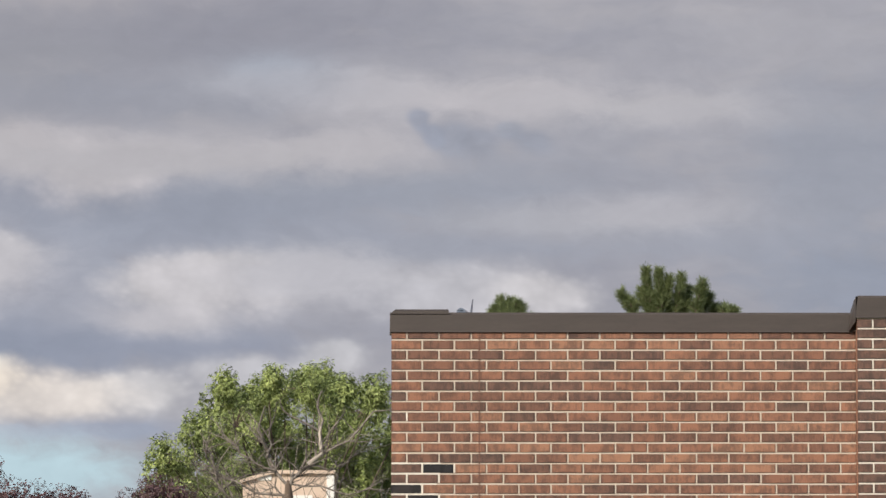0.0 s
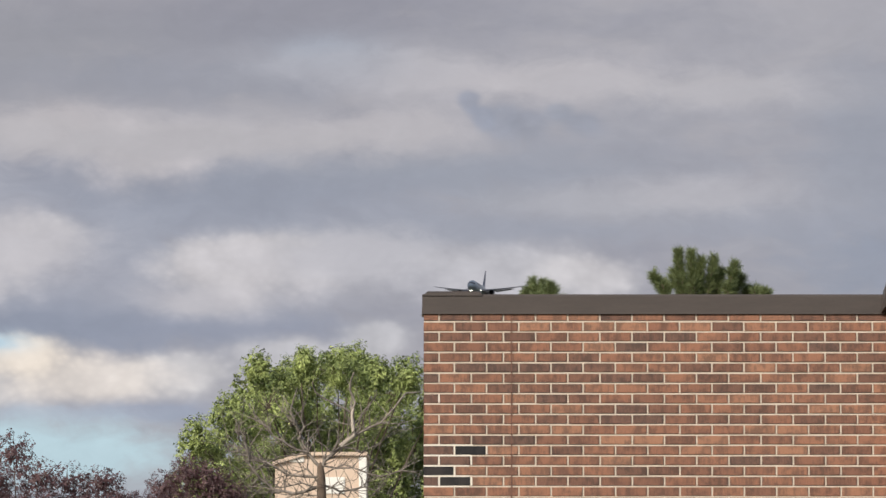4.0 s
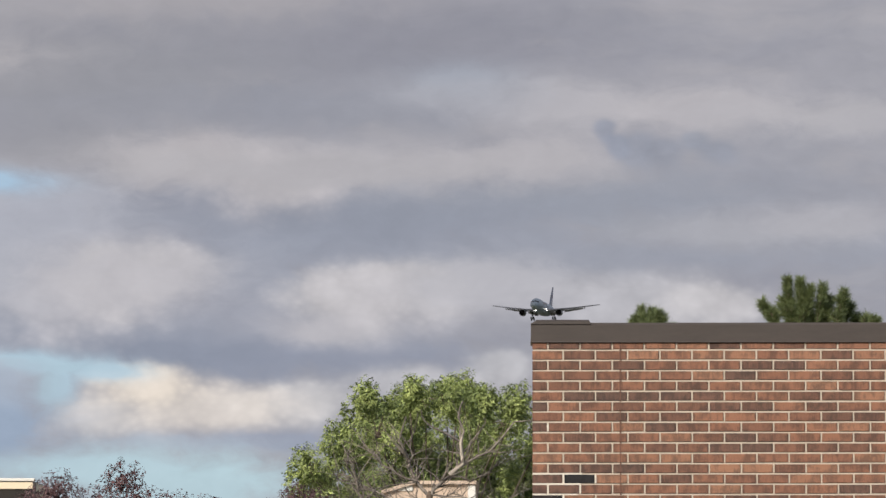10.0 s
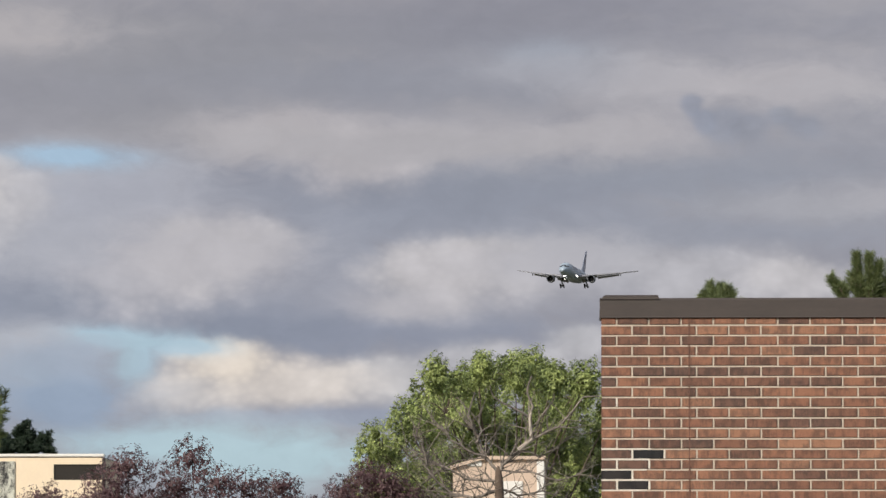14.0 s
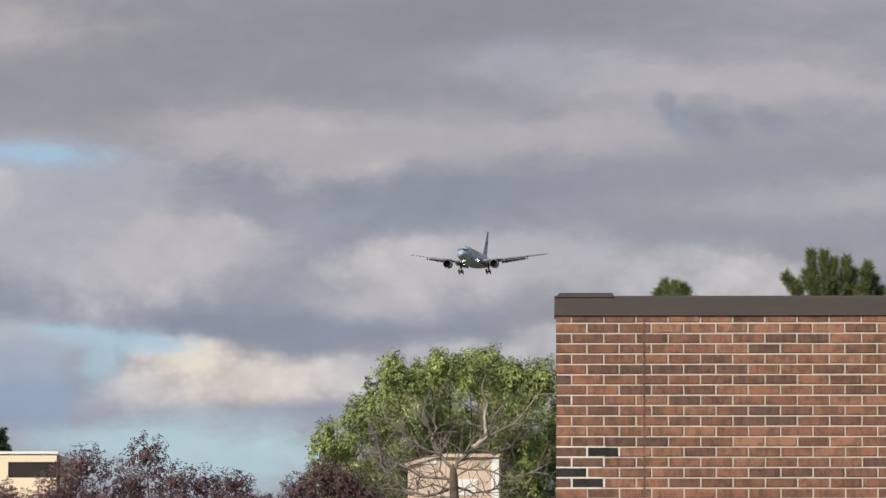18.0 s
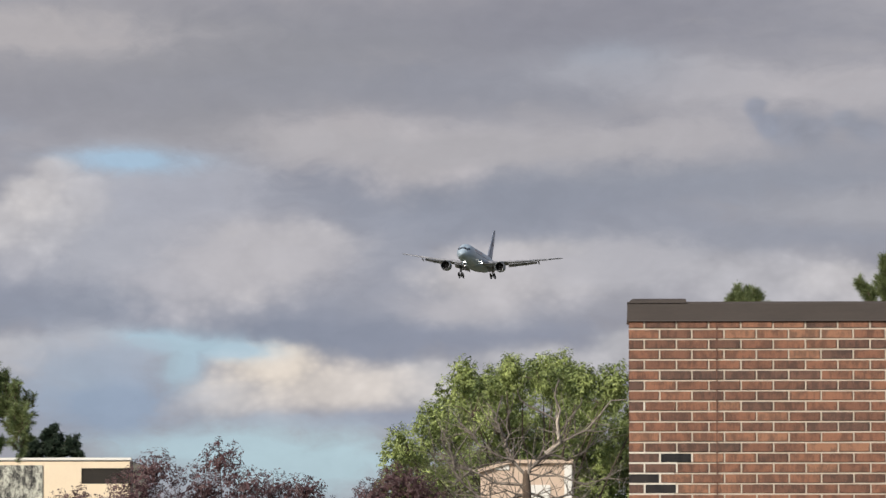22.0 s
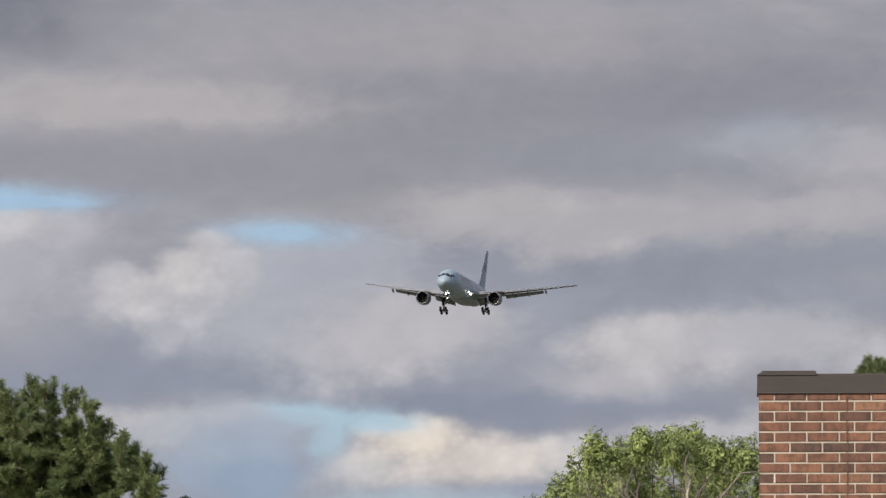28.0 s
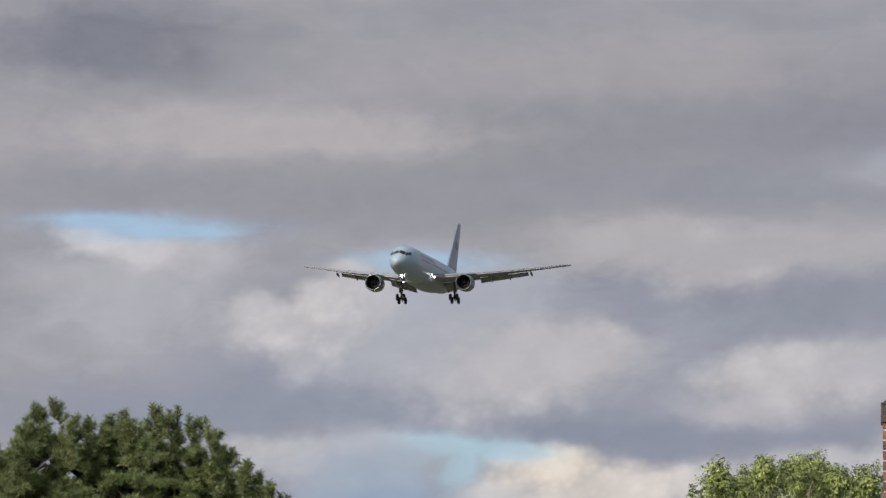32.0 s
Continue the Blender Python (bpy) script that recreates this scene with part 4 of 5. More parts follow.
pine_tips = ((-168.0, 65.9), (-164.2, 66.7), (-170.4, 63.2), (-161.2, 63.5), (-158.3, 63.1), (-153.6, 63.5), (-150.9, 64.5), (-144.5, 65.6), (-140.9, 64.9), (-136.9, 63.2), (-133.1, 61.3), (-132.0, 58.0),
             (-129.9, 57.0), (-126.5, 54.4), (-124.0, 52.0), (-120.9, 49.9), (-119.0, 47.6), (-172.9, 59.0), (-175.0, 56.5), (-148.7, 61.8), (-155.5, 61.0), (-120.2, 45.4))
pine("big_pine", spot(-150, 0, 61.5), pine_lobes, 12500, 8, "dense dark green pine with upright needle tufts", NEEDLES, shoot=(0.10, 0.18), per=150, length=0.085, width=0.0065, extra=leaders(59.6, pine_tips, 12), trim=0.12, spread=(0.6, 1.5), dry=200)
small_lobes = [lobe(*q) for q in ((-118.3, 34.6, 190, 2.2, 2.6), (-114.4, 36.0, 190, 1.7, 3.4), (-110.9, 34.8, 190, 1.4, 2.6), (-109.4, 33, 190, 1.2, 1.6), (-114.5, 30.5, 190, 4.5, 2.4))]
pine("far_pine", spot(-114, 0, 190.5), small_lobes, 2000, 9, "dark pine top rising behind the cream building", NEEDLES_DARK, shoot=(0.2, 0.36), per=50, length=0.17, width=0.02, trim=0.09)


def shoots_at(d, rows):
    """Upright shoots: foot and tip in thousandths from the eye."""
    return [(spot(a, e, d) + Vector((0, y, 0)), spot(b, f, d) + Vector((0, y, 0))) for a, e, b, f, y in rows]


def foxtails(d, rows, seed):
    """Thick upright shoots (foot and tip in thousandths from the eye), each doubled for fullness."""
    rng = random.Random(seed)
    out = []
    for a, e, b, f in rows:
        y = rng.uniform(-0.15, 0.15)
        tip = f - 0.7
        for k in range(3):
            j = 0.35 if k else 0.0
            out.append((a + (b - a) * 0.25 * k / 2 + rng.uniform(-j, j), e, b + rng.uniform(-j, j), tip - 0.5 * k, y + rng.uniform(-0.03, 0.03)))
        for k in range(3):
            g = rng.uniform(0.1, 0.6)
            x, z, side = a + (b - a) * g, e + (tip - e) * g, rng.uniform(-1.0, 1.0)
            out.append((x, z, x + side, z + rng.uniform(0.8, 1.6), y + rng.uniform(-0.08, 0.04)))
    return shoots_at(d, out)


roof_tips = ((48.7, 63.5, 45.3, 69.4), (48.9, 64, 46.8, 67.6), (51.3, 64.0, 50.3, 73.9), (52.8, 64.0, 53.0, 73.7), (51.5, 64.0, 49.3, 69.9), (53.3, 64.5, 54.9, 72.2), (56.1, 64.0, 57.3, 72.5),
             (56.6, 64.0, 58.9, 70.5), (59.9, 63.7, 61.6, 71.5), (60.2, 63.7, 63.1, 69.2), (55.0, 63.0, 54.9, 69.0), (57.6, 63.0, 58.4, 68.2), (61.0, 62.5, 61.0, 67.6), (63.6, 62.5, 64.1, 67.0), (65.4, 62.5, 66.3, 66.8), (66.4, 62.3, 67.9, 65.9), (52.5, 62.5, 51.8, 67.5))
pine("roofline_pine", spot(57, 0, 55), [lobe(52, 58.5, 55, 5.5, 5), lobe(59, 58.5, 55, 5.5, 5), lobe(65, 57, 55, 4, 5)], 180, 31, "bright green pine shoots showing over the roof edge", NEEDLES_FRESH, per=330, length=0.10, width=0.0048, extra=foxtails(55.0, roof_tips, 4), spread=(0.5, 1.3))
little_tips = ((22.6, 62, 21.5, 68.3), (23.2, 62, 23.7, 68.0), (22.8, 62, 22.6, 66.8), (22.0, 62, 19.8, 65.6), (22.2, 62, 20.6, 66.5), (23.6, 62, 25.8, 66.7), (23.4, 62, 24.9, 67.4), (26.8, 61, 27.0, 64.4), (28.2, 61, 28.6, 64.2))
pine("roofline_pine", spot(22.5, 0, 55), [lobe(22.5, 58, 55, 3, 2)], 14, 32, "small pine leader showing over the roof edge", NEEDLES_FRESH, per=300, length=0.095, width=0.005, extra=foxtails(55.0, little_tips, 6), spread=(0.5, 1.3))


# ---- far buildings ----
def cream_building():
    D = 180.0
    at = lambda a, e: spot(a, e, D)
    x0, x1, top = at(-126, 0).x, at(-98.6, 0).x, at(0, 33.0).z
    thing = empty("cream_building", (x0 + x1) / 2, D, 0, "cream rendered building with a dark strip window and a stone panel", "building")

    def add(name, bm, mat, label=""):
        ob = part(name, bm, mat, None, label, False)
        ob.parent = thing
        ob.matrix_parent_inverse = thing.matrix_basis.inverted()
        return ob

    wx0, wx1 = at(-108.4, 0).x, at(-98.9, 0).x
    w0, w1 = at(0, 28.6).z, at(0, 31.7).z
    add("wall", box(x0, wx0, D, D + 0.3, 0, top), CREAM)
    add("wall", box(wx0, x1, D + 0.002, D + 0.3, 0, w0), CREAM)
    add("wall", box(wx0, x1, D + 0.002, D + 0.3, w1, top), CREAM)
    add("wall", box(x0, x1, D + 6.2, D + 6.5, 0, top), CREAM)
    add("wall", box(x0, x0 + 0.3, D + 0.3, D + 6.2, 0, top), CREAM)
    add("wall", box(x1 - 0.3, x1, D + 0.3, D + 6.2, 0, top), CREAM)
    add("flat_roof", box(x0 + 0.05, x1 - 0.05, D + 0.05, D + 6.4, top + 0.002, top + 0.04), ROOFING)
    add("parapet_trim", box(x0 - 0.03, x1 + 0.03, D - 0.05, D + 0.35, top + 0.042, top + 0.14, 0.01), WHITE, "pale coping along the roof")
    add("drainpipe", box(x1 - 0.02, x1 + 0.09, D - 0.08, D + 0.02, 0, top + 0.02, 0.02), DARK_TRIM)
    add("stone_panel", box(at(-125, 0).x, at(-116, 0).x, D - 0.06, D - 0.002, 0, at(0, 32.3).z, 0.02), STONE, "mottled grey stone panel")
    win = add("window", box(wx0 + 0.002, wx1, D + 0.08, D + 0.12, w0 + 0.002, w1 - 0.002), GLASS_DARK, "dark strip window")
    for x in np.linspace(wx0, wx1, 3):
        fr = part("frame", box(x - 0.04, x + 0.04, D + 0.02, D + 0.078, w0 + 0.01, w1 - 0.01, 0.01), DARK_TRIM if x != np.linspace(wx0, wx1, 3)[1] else CREAM, win, "", False)
        fr.matrix_parent_inverse = thing.matrix_basis.inverted()


cream_building()


def tan_house():
    D = 95.0
    x0, x1 = spot(-29.3, 0, D).x, spot(-11.4, 0, D).x
    top, mid = spot(0, 32.5, D).z, spot(0, 30.6, D).z
    thing = empty("tan_house", (x0 + x1) / 2, D, 0, "tan house end with white corner boards and a small window", "house")

    def add(name, bm, mat, label=""):
        ob = part(name, bm, mat, None, label, False)
        ob.parent = thing
        ob.matrix_parent_inverse = thing.matrix_basis.inverted()
        return ob

    xm = spot(-23.5, 0, D).x
    gable = lambda y: [(x0, y, 0), (x1, y, 0), (x1, y, top), (xm, y, top), (x0, y, mid)]
    add("wall", loft([gable(D), gable(D + 4)]), TAN)
    roof = lambda y: [(x0 - 0.05, y, mid + 0.004), (xm, y, top + 0.004), (x1 + 0.04, y, top + 0.004), (x1 + 0.04, y, top + 0.07), (xm, y, top + 0.07), (x0 - 0.05, y, mid + 0.07)]
    add("roof", loft([roof(D - 0.08), roof(D + 4.1)]), TAN)
    add("corner_board", box(x1 - 0.13, x1 + 0.015, D - 0.04, D - 0.002, 0, top - 0.02, 0.01), WHITE, "white corner board")
    win = add("window", box(spot(-20, 0, D).x, spot(-15.5, 0, D).x, D - 0.03, D - 0.003, spot(0, 25.0, D).z, spot(0, 28.3, D).z, 0.01), WHITE, "white-framed window")
    pane = part("pane", box(spot(-19, 0, D).x, spot(-16.5, 0, D).x, D - 0.036, D - 0.031, spot(0, 25.3, D).z, spot(0, 26.4, D).z), GLASS_DARK, win, "", False)
    pane.matrix_parent_inverse = thing.matrix_basis.inverted()
    add("gable_vent", box(spot(-26.5, 0, D).x, spot(-23.6, 0, D).x, D - 0.03, D - 0.003, spot(0, 31.2, D).z, spot(0, 32.3, D).z, 0.01), WHITE)


tan_house()


# ---- the airliner (nose towards -y, its own length along +y, metres from the nose) ----
plane = empty("airliner", 0, 0, 0, "pale blue twin-engined airliner with wheels down and landing lights on", "aeroplane")
STATIONS = [(0.0, 0.05, 0.05, -0.75), (0.25, 0.5, 0.48, -0.72), (0.7, 0.86, 0.82, -0.66), (1.5, 1.32, 1.28, -0.52), (2.6, 1.76, 1.76, -0.34), (3.6, 2.05, 2.15, -0.17), (4.8, 2.28, 2.42, -0.06), (6.5, 2.45, 2.62, 0.0),
            (8.5, 2.515, 2.70, 0.0), (34.0, 2.515, 2.70, 0.0), (38.0, 2.46, 2.60, 0.10), (42.0, 2.15, 2.22, 0.42), (46.0, 1.62, 1.66, 0.88), (50.0, 0.98, 1.05, 1.35), (53.0, 0.42, 0.5, 1.7), (53.9, 0.12, 0.2, 1.85)]


def hull(y, a, grow=0.0):
    """A point of the fuselage's skin, a radians up from the side."""
    for (y0, rx0, rz0, z0), (y1, rx1, rz1, z1) in zip(STATIONS, STATIONS[1:]):
        if y <= y1:
            f = (y - y0) / (y1 - y0)
            return Vector(((rx0 + (rx1 - rx0) * f + grow) * math.cos(a), y, z0 + (z1 - z0) * f + (rz0 + (rz1 - rz0) * f + grow) * math.sin(a)))
    return Vector((0, y, 0))


def skin_patch(y0, y1, a0, a1, grow=0.012, ny=3, na=4):
    return loft([[hull(y0 + (y1 - y0) * j / ny, a0 + (a1 - a0) * i / na, grow) for i in range(na + 1)] for j in range(ny + 1)], cap=False, closed=False)


def slim(q):
    """Points of an aerofoil of chord 1: upper side back to front, then lower side."""
    pts = []
    for x in (1.0, 0.8, 0.6, 0.4, 0.2, 0.08, 0.02, 0.0):
        t = q * 5 * (0.2969 * math.sqrt(x) - 0.126 * x - 0.3516 * x * x + 0.2843 * x ** 3 - 0.1036 * x ** 4)
        pts.append((x, t * 1.1))
    for x in (0.02, 0.08, 0.2, 0.4, 0.6, 0.8):
        t = q * 5 * (0.2969 * math.sqrt(x) - 0.126 * x - 0.3516 * x * x + 0.2843 * x ** 3 - 0.1036 * x ** 4)
        pts.append((x, -t * 0.8))
    return pts


def wing_at(s):
    """Of the wing at s metres out: leading edge, chord, height."""
    f = (s - 2.4) / 21.4
    lead = 18.6 + (s - 2.4) * math.tan(radians(34))
    chord = 10.4 - (s - 2.4) * (10.4 - 6.1) / 5.6 if s < 8 else 6.1 - (s - 8) * (6.1 - 2.1) / 15.8
    return lead, chord, -1.45 + 2.95 * f + 0.55 * f * f


def panel(stations, thick, side):
    """A wing-like panel through (out, lead, chord, height, twist)."""
    rings = []
    for s, lead, chord, z, twist in stations:
        rings.append([(side * s, lead + x * chord, z + t * chord - math.sin(radians(twist)) * x * chord) for x, t in slim(thick)])
    return loft(rings)


def build_plane():
    n = 40
    bm = loft([[hull(y, 2 * math.pi * k / n) for k in range(n)] for y in [s[0] for s in STATIONS[:9]] + [14, 20, 27, 34] + [s[0] for s in STATIONS[10:]]])
    body = part("fuselage", bm, SKIN, plane, "pale ice-blue fuselage")
    part("belly_fairing", loft([[(2.75 * f * math.cos(2 * math.pi * k / 24), y, -1.75 + 1.42 * f * math.sin(2 * math.pi * k / 24)) for k in range(24)] for y, f in ((16.5, 0.3), (18, 0.75), (20, 0.96), (24, 1.0), (29, 1.0), (32, 0.85), (34.5, 0.4))]), BELLY, plane, "grey belly fairing under the wing")
    # flight deck windows: three panes a side
    for side in (1, -1):
        for y0, y1, a0, a1 in ((1.55, 2.5, 0.88, 1.53), (1.85, 2.95, 0.58, 0.85), (2.65, 3.6, 0.46, 0.70)):
            part("windscreen", skin_patch(y0, y1, *((a0, a1) if side > 0 else (math.pi - a1, math.pi - a0)), 0.02), GLASS_DARK, body)
    pane = None
    for side in (1, -1):
        shared = None
        for k in range(44):
            y = 8.8 + k * 0.53 + (0.8 if k > 14 else 0) + (0.9 if k > 32 else 0)
            if y > 33.6:
                continue
            if shared is None:
                a = (0.13, 0.26) if side > 0 else (math.pi - 0.26, math.pi - 0.13)
                shared = part("cabin_window", skin_patch(y, y + 0.26, *a, 0.012, 1, 2), GLASS_DARK, body)
                start = y
            else:
                ob = new("cabin_window", shared.data)
                ob.parent = body
                ob.location = (0, y - start, 0)
        for y in (6.9, 16.2, 35.0):
            a = (-0.22, 0.42) if side > 0 else (math.pi - 0.42, math.pi + 0.22)
            part("door", skin_patch(y, y + 1.05, *a, 0.014), SKIN, body)
        # worn markings along the forward cabin
        for k in range(10):
            y = 9.2 + k * 1.15 + (0.8 if k > 2 else 0)
            a = (0.36, 0.62) if side > 0 else (math.pi - 0.62, math.pi - 0.36)
            part("marking", skin_patch(y, y + 0.7, *a, 0.013, 1, 3), MARK, body)
        part("cheat_line", skin_patch(7.5, 33.9, *((-0.10, -0.06) if side > 0 else (math.pi + 0.06, math.pi + 0.10)), 0.010, 6, 1), BELLY, body)
    for side in (1, -1):
        st = [(s, *wing_at(s), 0) for s in (1.6, 2.4, 5.0, 8.0, 12.0, 16.0, 20.0, 22.8, 23.6)]
        st[-1] = (23.75, st[-1][1] + 0.9, 1.1, st[-1][3], 0)
        wing = part("wing", panel(st, 0.115, side), WING_GREY, plane, "swept grey wing bent upwards")
        part("winglight", lathe([(-0.1, 0.02), (0, 0.09), (0.3, 0.06), (0.4, 0.01)], (side * 23.7, wing_at(23.7)[0] + 0.9, wing_at(23.7)[2]), 10), DARK_TRIM, wing)
        # flaps let down behind the wing
        for s0, s1, drop in ((2.7, 7.0, 32), (8.8, 16.6, 30)):
            fl = []
            for s in ((s0, 5.0, s1) if s0 < 8 else (s0, 12.0, 16.0, s1)):
                lead, chord, z = wing_at(s)
                fl.append((s, lead + chord * 0.90, chord * 0.26, z - 0.10 - chord * 0.015, drop))
            part("flap", panel(fl, 0.12, side), WING_GREY, wing, "lowered flap")
        lead, chord, z = wing_at(7.9)
        part("inner_aileron", panel([(s, wing_at(s)[0] + wing_at(s)[1] * 0.88, wing_at(s)[1] * 0.2, wing_at(s)[2] - 0.08, 14) for s in (7.1, 8.7)], 0.12, side), WING_GREY, wing)
        part("slat", panel([(s, wing_at(s)[0] - 0.62, wing_at(s)[1] * 0.10, wing_at(s)[2] - 0.36, -24) for s in (3.4, 5.0, 6.6)], 0.10, side), WING_GREY, wing)
        part("slat", panel([(s, wing_at(s)[0] - 0.50, wing_at(s)[1] * 0.11, wing_at(s)[2] - 0.24, -24) for s in (9.2, 12, 16, 20, 22.6)], 0.10, side), WING_GREY, wing)
        for s in (5.6, 10.6, 13.6, 17.2):
            lead, chord, z = wing_at(s)
            c0 = Vector((side * s, lead + chord * 0.55, z - 0.30))
            rings = []
            for f, r in ((0, 0.03), (0.15, 0.22), (0.45, 0.30), (0.8, 0.2), (1.0, 0.04)):
                c = c0 + Vector((0, f * chord * 0.62, -0.1 - f * f * chord * 0.13))
                rings.append([c + Vector((r * 0.7 * math.cos(k * math.pi / 5), 0, r * math.sin(k * math.pi / 5))) for k in range(10)])
            part("flap_fairing", loft(rings), WING_GREY, wing)
        # engine
        ex, ez, y0 = side * 7.93, -2.45, 17.9
        eng = part("engine", lathe([(1.6, 1.10), (0.35, 1.17), (0.1, 1.22), (0.0, 1.30), (0.06, 1.37), (0.3, 1.44), (1.2, 1.50), (2.4, 1.48), (3.6, 1.34), (4.4, 1.16), (4.42, 0.9)], (ex, y0, ez), 36), NACELLE, plane, "turbofan engine with a metal intake lip")
        part("intake_lip", lathe([(0.36, 1.165), (0.1, 1.215), (-0.012, 1.30), (0.05, 1.385), (0.32, 1.452)], (ex, y0, ez), 36), METAL, eng, "bare metal lip")
        # fan, duct lining and spinner are blackened to paint the intake's shade
        part("fan", lathe([(1.6, 0.02), (1.605, 0.5), (1.59, 1.13)], (ex, y0, ez), 36), INTAKE_SHADE, eng)
        part("intake_duct", lathe([(0.4, 1.155), (0.9, 1.12), (1.58, 1.09)], (ex, y0, ez), 36), INTAKE_SHADE, eng)
        part("spinner", lathe([(1.12, 0.01), (1.25, 0.16), (1.5, 0.30), (1.59, 0.34)], (ex, y0, ez), 20), INTAKE_SHADE, eng)
        part("core_nozzle", lathe([(4.2, 0.95), (5.2, 0.62), (5.6, 0.5), (5.62, 0.05)], (ex, y0, ez), 24), METAL, eng)
        lead, chord, z = wing_at(7.93)
        part("pylon", loft([[(ex - w, y0 + 0.9 + 1.2 * k, ez + 1.15 + 0.0 * k) for k, w in ((0, 0.05), (1.0, 0.2), (4.2, 0.16))] + [(ex - 0.1, lead + chord * 0.45, z - 0.1), (ex - 0.14, lead + 0.3, z + 0.1), (ex - 0.05, y0 + 1.8, ez + 1.6)],
                            [(ex + w, y0 + 0.9 + 1.2 * k, ez + 1.15 + 0.0 * k) for k, w in ((0, 0.05), (1.0, 0.2), (4.2, 0.16))] + [(ex + 0.1, lead + chord * 0.45, z - 0.1), (ex + 0.14, lead + 0.3, z + 0.1), (ex + 0.05, y0 + 1.8, ez + 1.6)]]), NACELLE, eng, "", False)
        # tailplane
        part("tailplane", panel([(0.6, 44.6, 6.0, 1.15, -2), (5.0, 47.6, 4.0, 1.70, -2), (9.0, 50.3, 2.2, 2.2, -2), (9.31, 50.9, 1.4, 2.25, -2)], 0.10, side), WING_GREY, plane)
        # landing light in the wing root
        for dy, dz, r in ((18.85, -1.55, 0.19), (18.2, -1.2, 0.11)):
            part("landing_light", lathe([(0.1, r), (0.0, r * 0.96), (-0.05, r * 0.6), (-0.07, 0.02)], (side * (2.75 if r > 0.15 else 2.5), dy - 0.55, dz), 16), LAMP, wing, "lit landing light")
        # main gear
        gx, gy, gz = side * 4.69, 26.6, -4.5
        leg = part("main_gear", lathe([(gz - 0.05, 0.16), (gz + 0.9, 0.16), (gz + 0.95, 0.24), (gz + 3.0, 0.26)], (gx, gy, 0), 14, "Z", True), GEAR_GREY, plane, "extended main landing gear")
        part("truck_beam", loft([[(gx + 0.13 * math.cos(k * math.pi / 4), gy - 0.9 + 1.8 * f, gz + 0.13 * math.sin(k * math.pi / 4) + (0.28 - 0.56 * f)) for k in range(8)] for f in (0, 1)]), GEAR_GREY, leg)
        part("side_brace", loft([[(gx - side * 0.1, gy + dy, gz + 1.3), (gx - side * 0.1, gy + dy + 0.16, gz + 1.3), (gx - side * 1.9, gy + dy + 0.16, gz + 2.7), (gx - side * 1.9, gy + dy, gz + 2.7)] for dy in (-0.1, 0.05)]), GEAR_GREY, leg, "", False)
        part("gear_door", box(gx + side * 0.32 - 0.03, gx + side * 0.32 + 0.03, gy - 0.55, gy + 0.55, gz + 1.1, gz + 2.9, 0.02), BELLY, leg)
        for wx in (-0.57, 0.57):
            for f in (-1, 1):
                c = (gx + wx, gy + 0.71 * f, gz - 0.25 * f)
                wheel = part("wheel", lathe([(-0.2, 0.28), (-0.21, 0.45), (-0.17, 0.56), (-0.08, 0.585), (0.08, 0.585), (0.17, 0.56), (0.21, 0.45), (0.2, 0.28)], c, 22, "X"), RUBBER, leg)
                part("hub", lathe([(-0.17, 0.05), (-0.17, 0.3), (0.17, 0.3), (0.17, 0.05)], c, 14, "X", True), GEAR_GREY, wheel)
    fin_rings = []
    for z, lead, chord in ((2.0, 40.3, 11.0), (3.2, 43.1, 8.3), (6.5, 46.5, 6.3), (9.5, 49.6, 4.4), (11.3, 51.4, 3.3), (11.56, 52.1, 2.5)):
        fin_rings.append([(t * chord, lead + x * chord, z) for x, t in slim(0.10)])
    fin = part("fin", loft(fin_rings), FIN_BLUE, plane, "tall blue-grey tail fin")
    for side in (1, -1):
        for k in range(5):
            a = math.pi / 2 + (k - 2) * 0.62
            c = Vector((side * 0.36, 49.6, 6.6))
            tip = c + Vector((-side * 0.03, math.cos(a) * 1.5, math.sin(a) * 1.5))
            s = Vector((0, -math.sin(a), math.cos(a))) * 0.45
            m = c.lerp(tip, 0.55)
            part("emblem", loft([[c, m + s, tip, m - s], [p + Vector((-side * 0.15, 0, 0)) for p in (c, m + s, tip, m - s)]]), EMBLEM, fin, "", False)
    # nose gear with its lamps
    gy, gz = 5.9, -4.6
    leg = part("nose_gear", lathe([(gz, 0.1), (gz + 1.0, 0.1), (gz + 1.02, 0.15), (gz + 2.3, 0.16)], (0, gy, 0), 12, "Z", True), GEAR_GREY, plane, "extended nose landing gear")
    for wx in (-0.32, 0.32):
        wheel = part("wheel", lathe([(-0.13, 0.24), (-0.14, 0.36), (-0.11, 0.44), (-0.05, 0.47), (0.05, 0.47), (0.11, 0.44), (0.14, 0.36), (0.13, 0.24)], (wx, gy, gz), 20, "X"), RUBBER, leg)
        part("hub", lathe([(-0.11, 0.04), (-0.11, 0.25), (0.11, 0.25), (0.11, 0.04)], (wx, gy, gz), 12, "X", True), GEAR_GREY, wheel)
    for wx, wz, r in ((-0.3, -2.62, 0.17), (0.3, -2.62, 0.17), (0.0, -3.75, 0.09)):
        part("landing_light", lathe([(0.12, r), (0.0, r * 0.96), (-0.05, r * 0.6), (-0.07, 0.02)], (wx, gy - 0.3, wz), 16), LAMP, leg, "lit landing light")
    for side in (1, -1):
        part("nose_gear_door", box(side * 0.55 - 0.02, side * 0.55 + 0.02, 4.3, 6.6, -3.35, -2.5, 0.01), SKIN, plane)


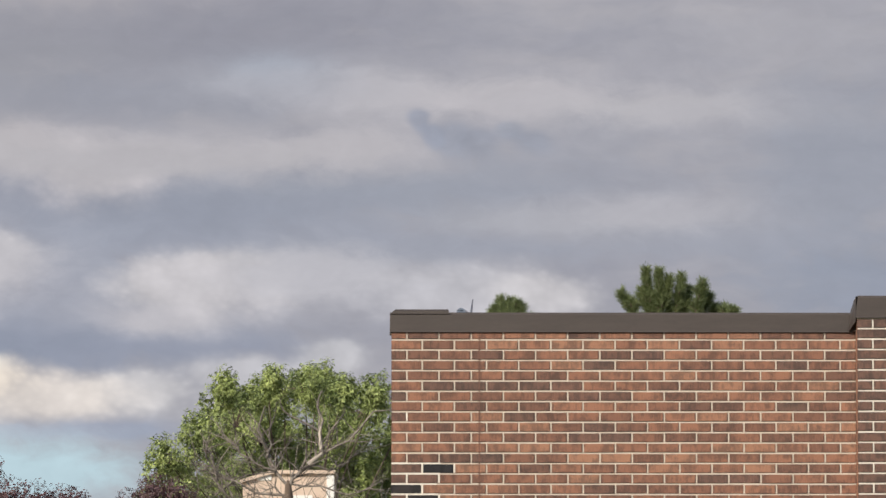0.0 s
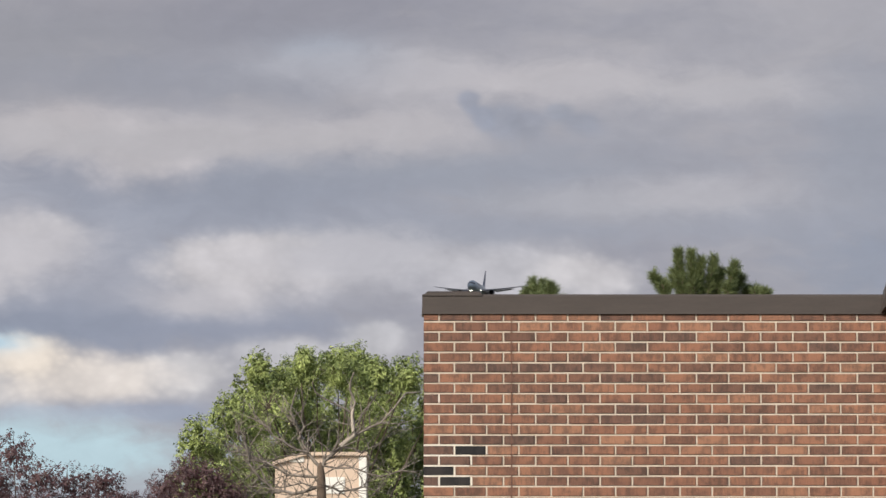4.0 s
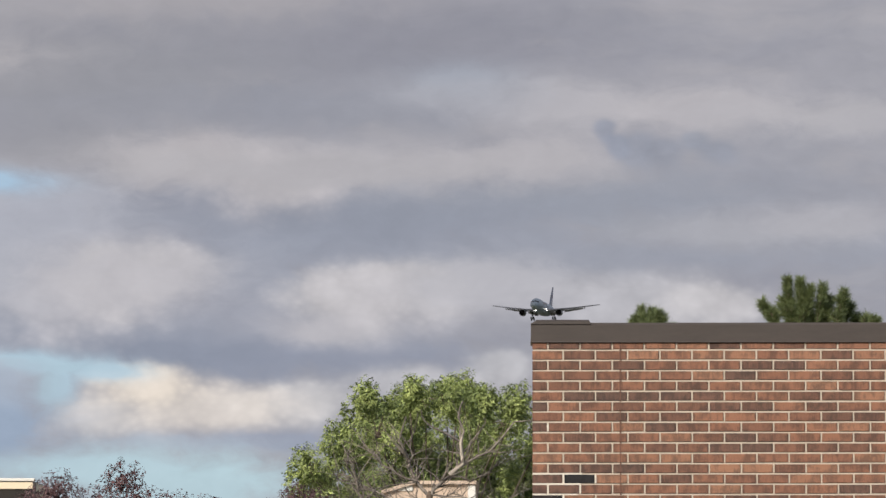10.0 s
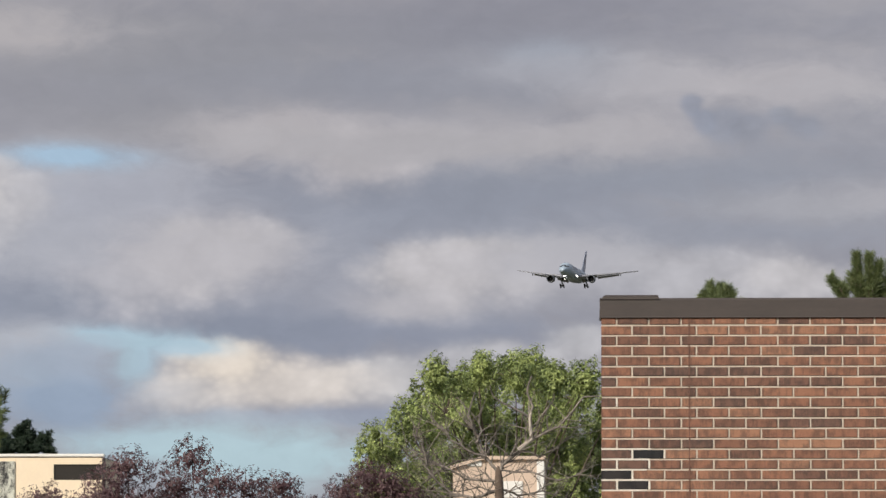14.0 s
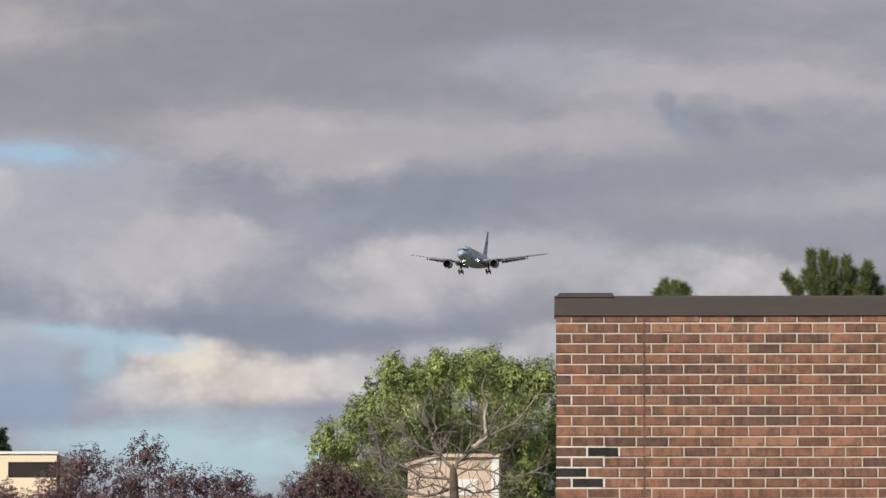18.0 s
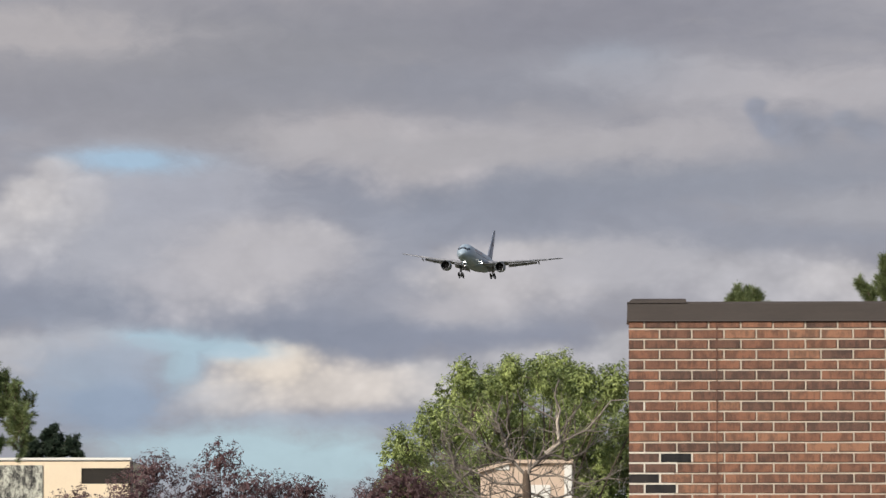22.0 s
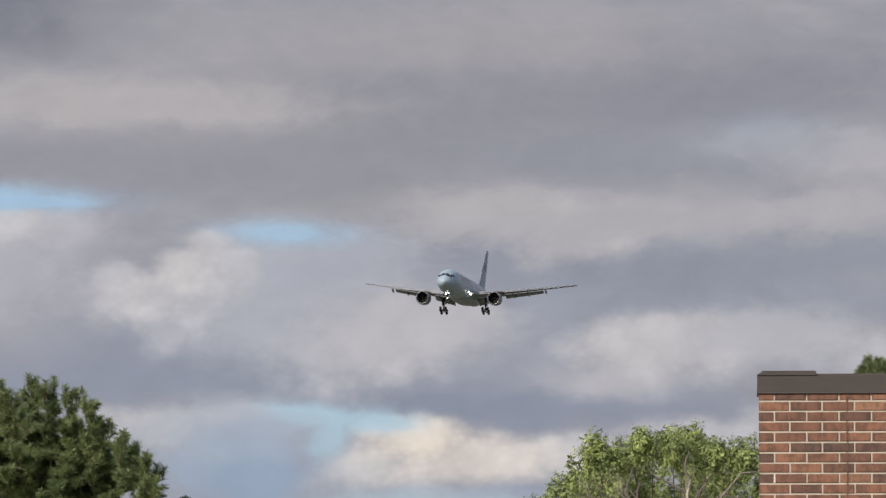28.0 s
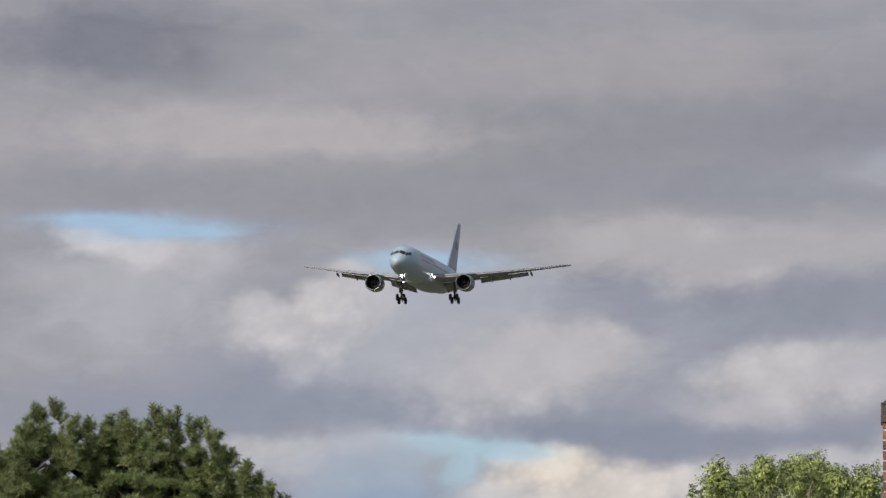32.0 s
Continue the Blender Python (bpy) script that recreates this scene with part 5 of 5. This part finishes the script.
def flying_insect():
    thing = empty("flying_insect", 0, 0, 0, "tiny grey flying insect", "insect")
    part("body", lathe([(-0.0035, 0.0002), (-0.002, 0.0007), (0.0, 0.0009), (0.003, 0.0006), (0.0045, 0.0002)], n=10, along="X"), INSECT, thing)
    for side in (1, -1):
        part("wing", loft([[(-0.001, side * 0.0005, 0.0006 + h), (0.002, side * 0.002, 0.0008 + h), (0.003, side * 0.005, 0.001 + h), (0.0, side * 0.004, 0.0009 + h)] for h in (0, 0.0002)]), INSECT, thing)
    return thing


build_plane()
insect = flying_insect()
repointing()
stirred = [ob for ob in bpy.data.objects if ob.name.split(".")[0] == "crown" and ob.parent.name.split(".")[0] in ("green_tree", "purple_shrub")]
courses()

# seconds, then where the middle between the engine intakes flies; bank, heading and pitch in degrees
FLIGHT = [
    (0, 39.78, 2774.8, 176.91, -0.00, -8.93, 1.31),
    (1, 36.51, 2715.0, 173.78, 0.00, -8.93, 1.31),
    (3, 29.48, 2595.4, 168.67, 0.00, -8.93, 1.30),
    (7, 15.73, 2356.2, 156.69, -0.13, -8.93, 1.22),
    (10, 3.47, 2176.8, 146.45, -0.08, -9.00, 1.13),
    (13, -8.28, 1997.5, 136.79, -1.10, -9.25, 1.63),
    (15.5, -17.25, 1848.0, 129.98, -0.30, -9.31, 0.85),
    (16, -19.40, 1818.1, 128.50, 0.29, -9.29, 0.69),
    (17, -23.97, 1758.3, 125.35, 1.75, -9.09, 0.77),
    (18, -28.78, 1698.5, 122.05, -0.19, -8.89, 0.84),
    (19, -33.89, 1638.7, 118.14, -2.93, -8.69, 0.92),
    (20, -38.43, 1578.9, 114.49, -3.67, -8.47, 1.22),
    (21, -42.08, 1519.1, 110.23, -3.63, -8.26, 1.52),
    (22, -45.15, 1459.3, 106.23, -2.33, -8.04, 1.82),
    (23, -47.94, 1399.5, 103.31, -0.06, -7.87, 1.65),
    (24, -50.90, 1339.7, 100.78, 0.57, -7.69, 1.47),
    (26.5, -59.66, 1190.2, 93.83, -0.13, -7.22, 1.26),
    (27, -61.72, 1160.3, 92.40, -0.84, -7.13, 1.22),
    (28, -65.46, 1100.5, 89.48, -1.33, -6.87, 1.12),
    (29, -69.11, 1040.7, 86.67, -0.28, -6.61, 1.03),
    (30, -72.84, 980.9, 83.86, -0.25, -6.53, 1.19),
    (31, -76.25, 921.1, 81.29, -1.25, -6.46, 1.35),
    (32, -79.18, 861.3, 78.22, -0.74, -6.43, 0.85),
]


def sway(t, k, size):
    """A tree clump bent by gusts."""
    gust = 0.6 + 0.4 * math.sin(0.7 * t + 0.5 * k)
    return pose(0, 0, 0, size * 0.5 * gust * math.sin(2.3 * t + 1.9 * k), size * gust * (0.4 + math.sin(1.9 * t + 1.3 * k)), 0)


def motions():
    rows = []
    for t, x, y, z, bank, turn, nose in FLIGHT:
        m = Matrix.Translation((x, y, z)) @ Matrix.Rotation(radians(turn), 4, "Z") @ Matrix.Rotation(radians(-nose), 4, "X") @ Matrix.Rotation(radians(-bank), 4, "Y") @ Matrix.Translation((0, -17.9, 2.45))
        rows.append((t, m))
    walk(plane, rows)
    # wind in the crowns
    for k, ob in enumerate(stirred):
        walk(ob, [(t * 0.5, sway(t * 0.5, k, 0.45)) for t in range(65)])
    # an insect darts past close to the camera
    start, end = spot(283, 36.3, 9), spot(-381.6, 183.3, 9)
    flight = [(1.5 + 0.25 * k, k / 14) for k in range(15)]
    rows = [(t, Matrix.Translation(start.lerp(end, f)) @ pose(0, 0, 0, 0, 12, 0)) for t, f in flight]
    walk(insect, [(0, pose(3.6, 9, 0.002)), (0.6, pose(3.6, 9, 0.002))] + rows + [(8, pose(-7, 10, 0.002)), (32, pose(-7, 10, 0.002))])
    # the wind carries the cloud sheet from left to right
    walk(clouds, [(t, pose(1.774 * (t - 16), 0, 0)) for t in (0, 8, 16, 24, 32)])


motions()
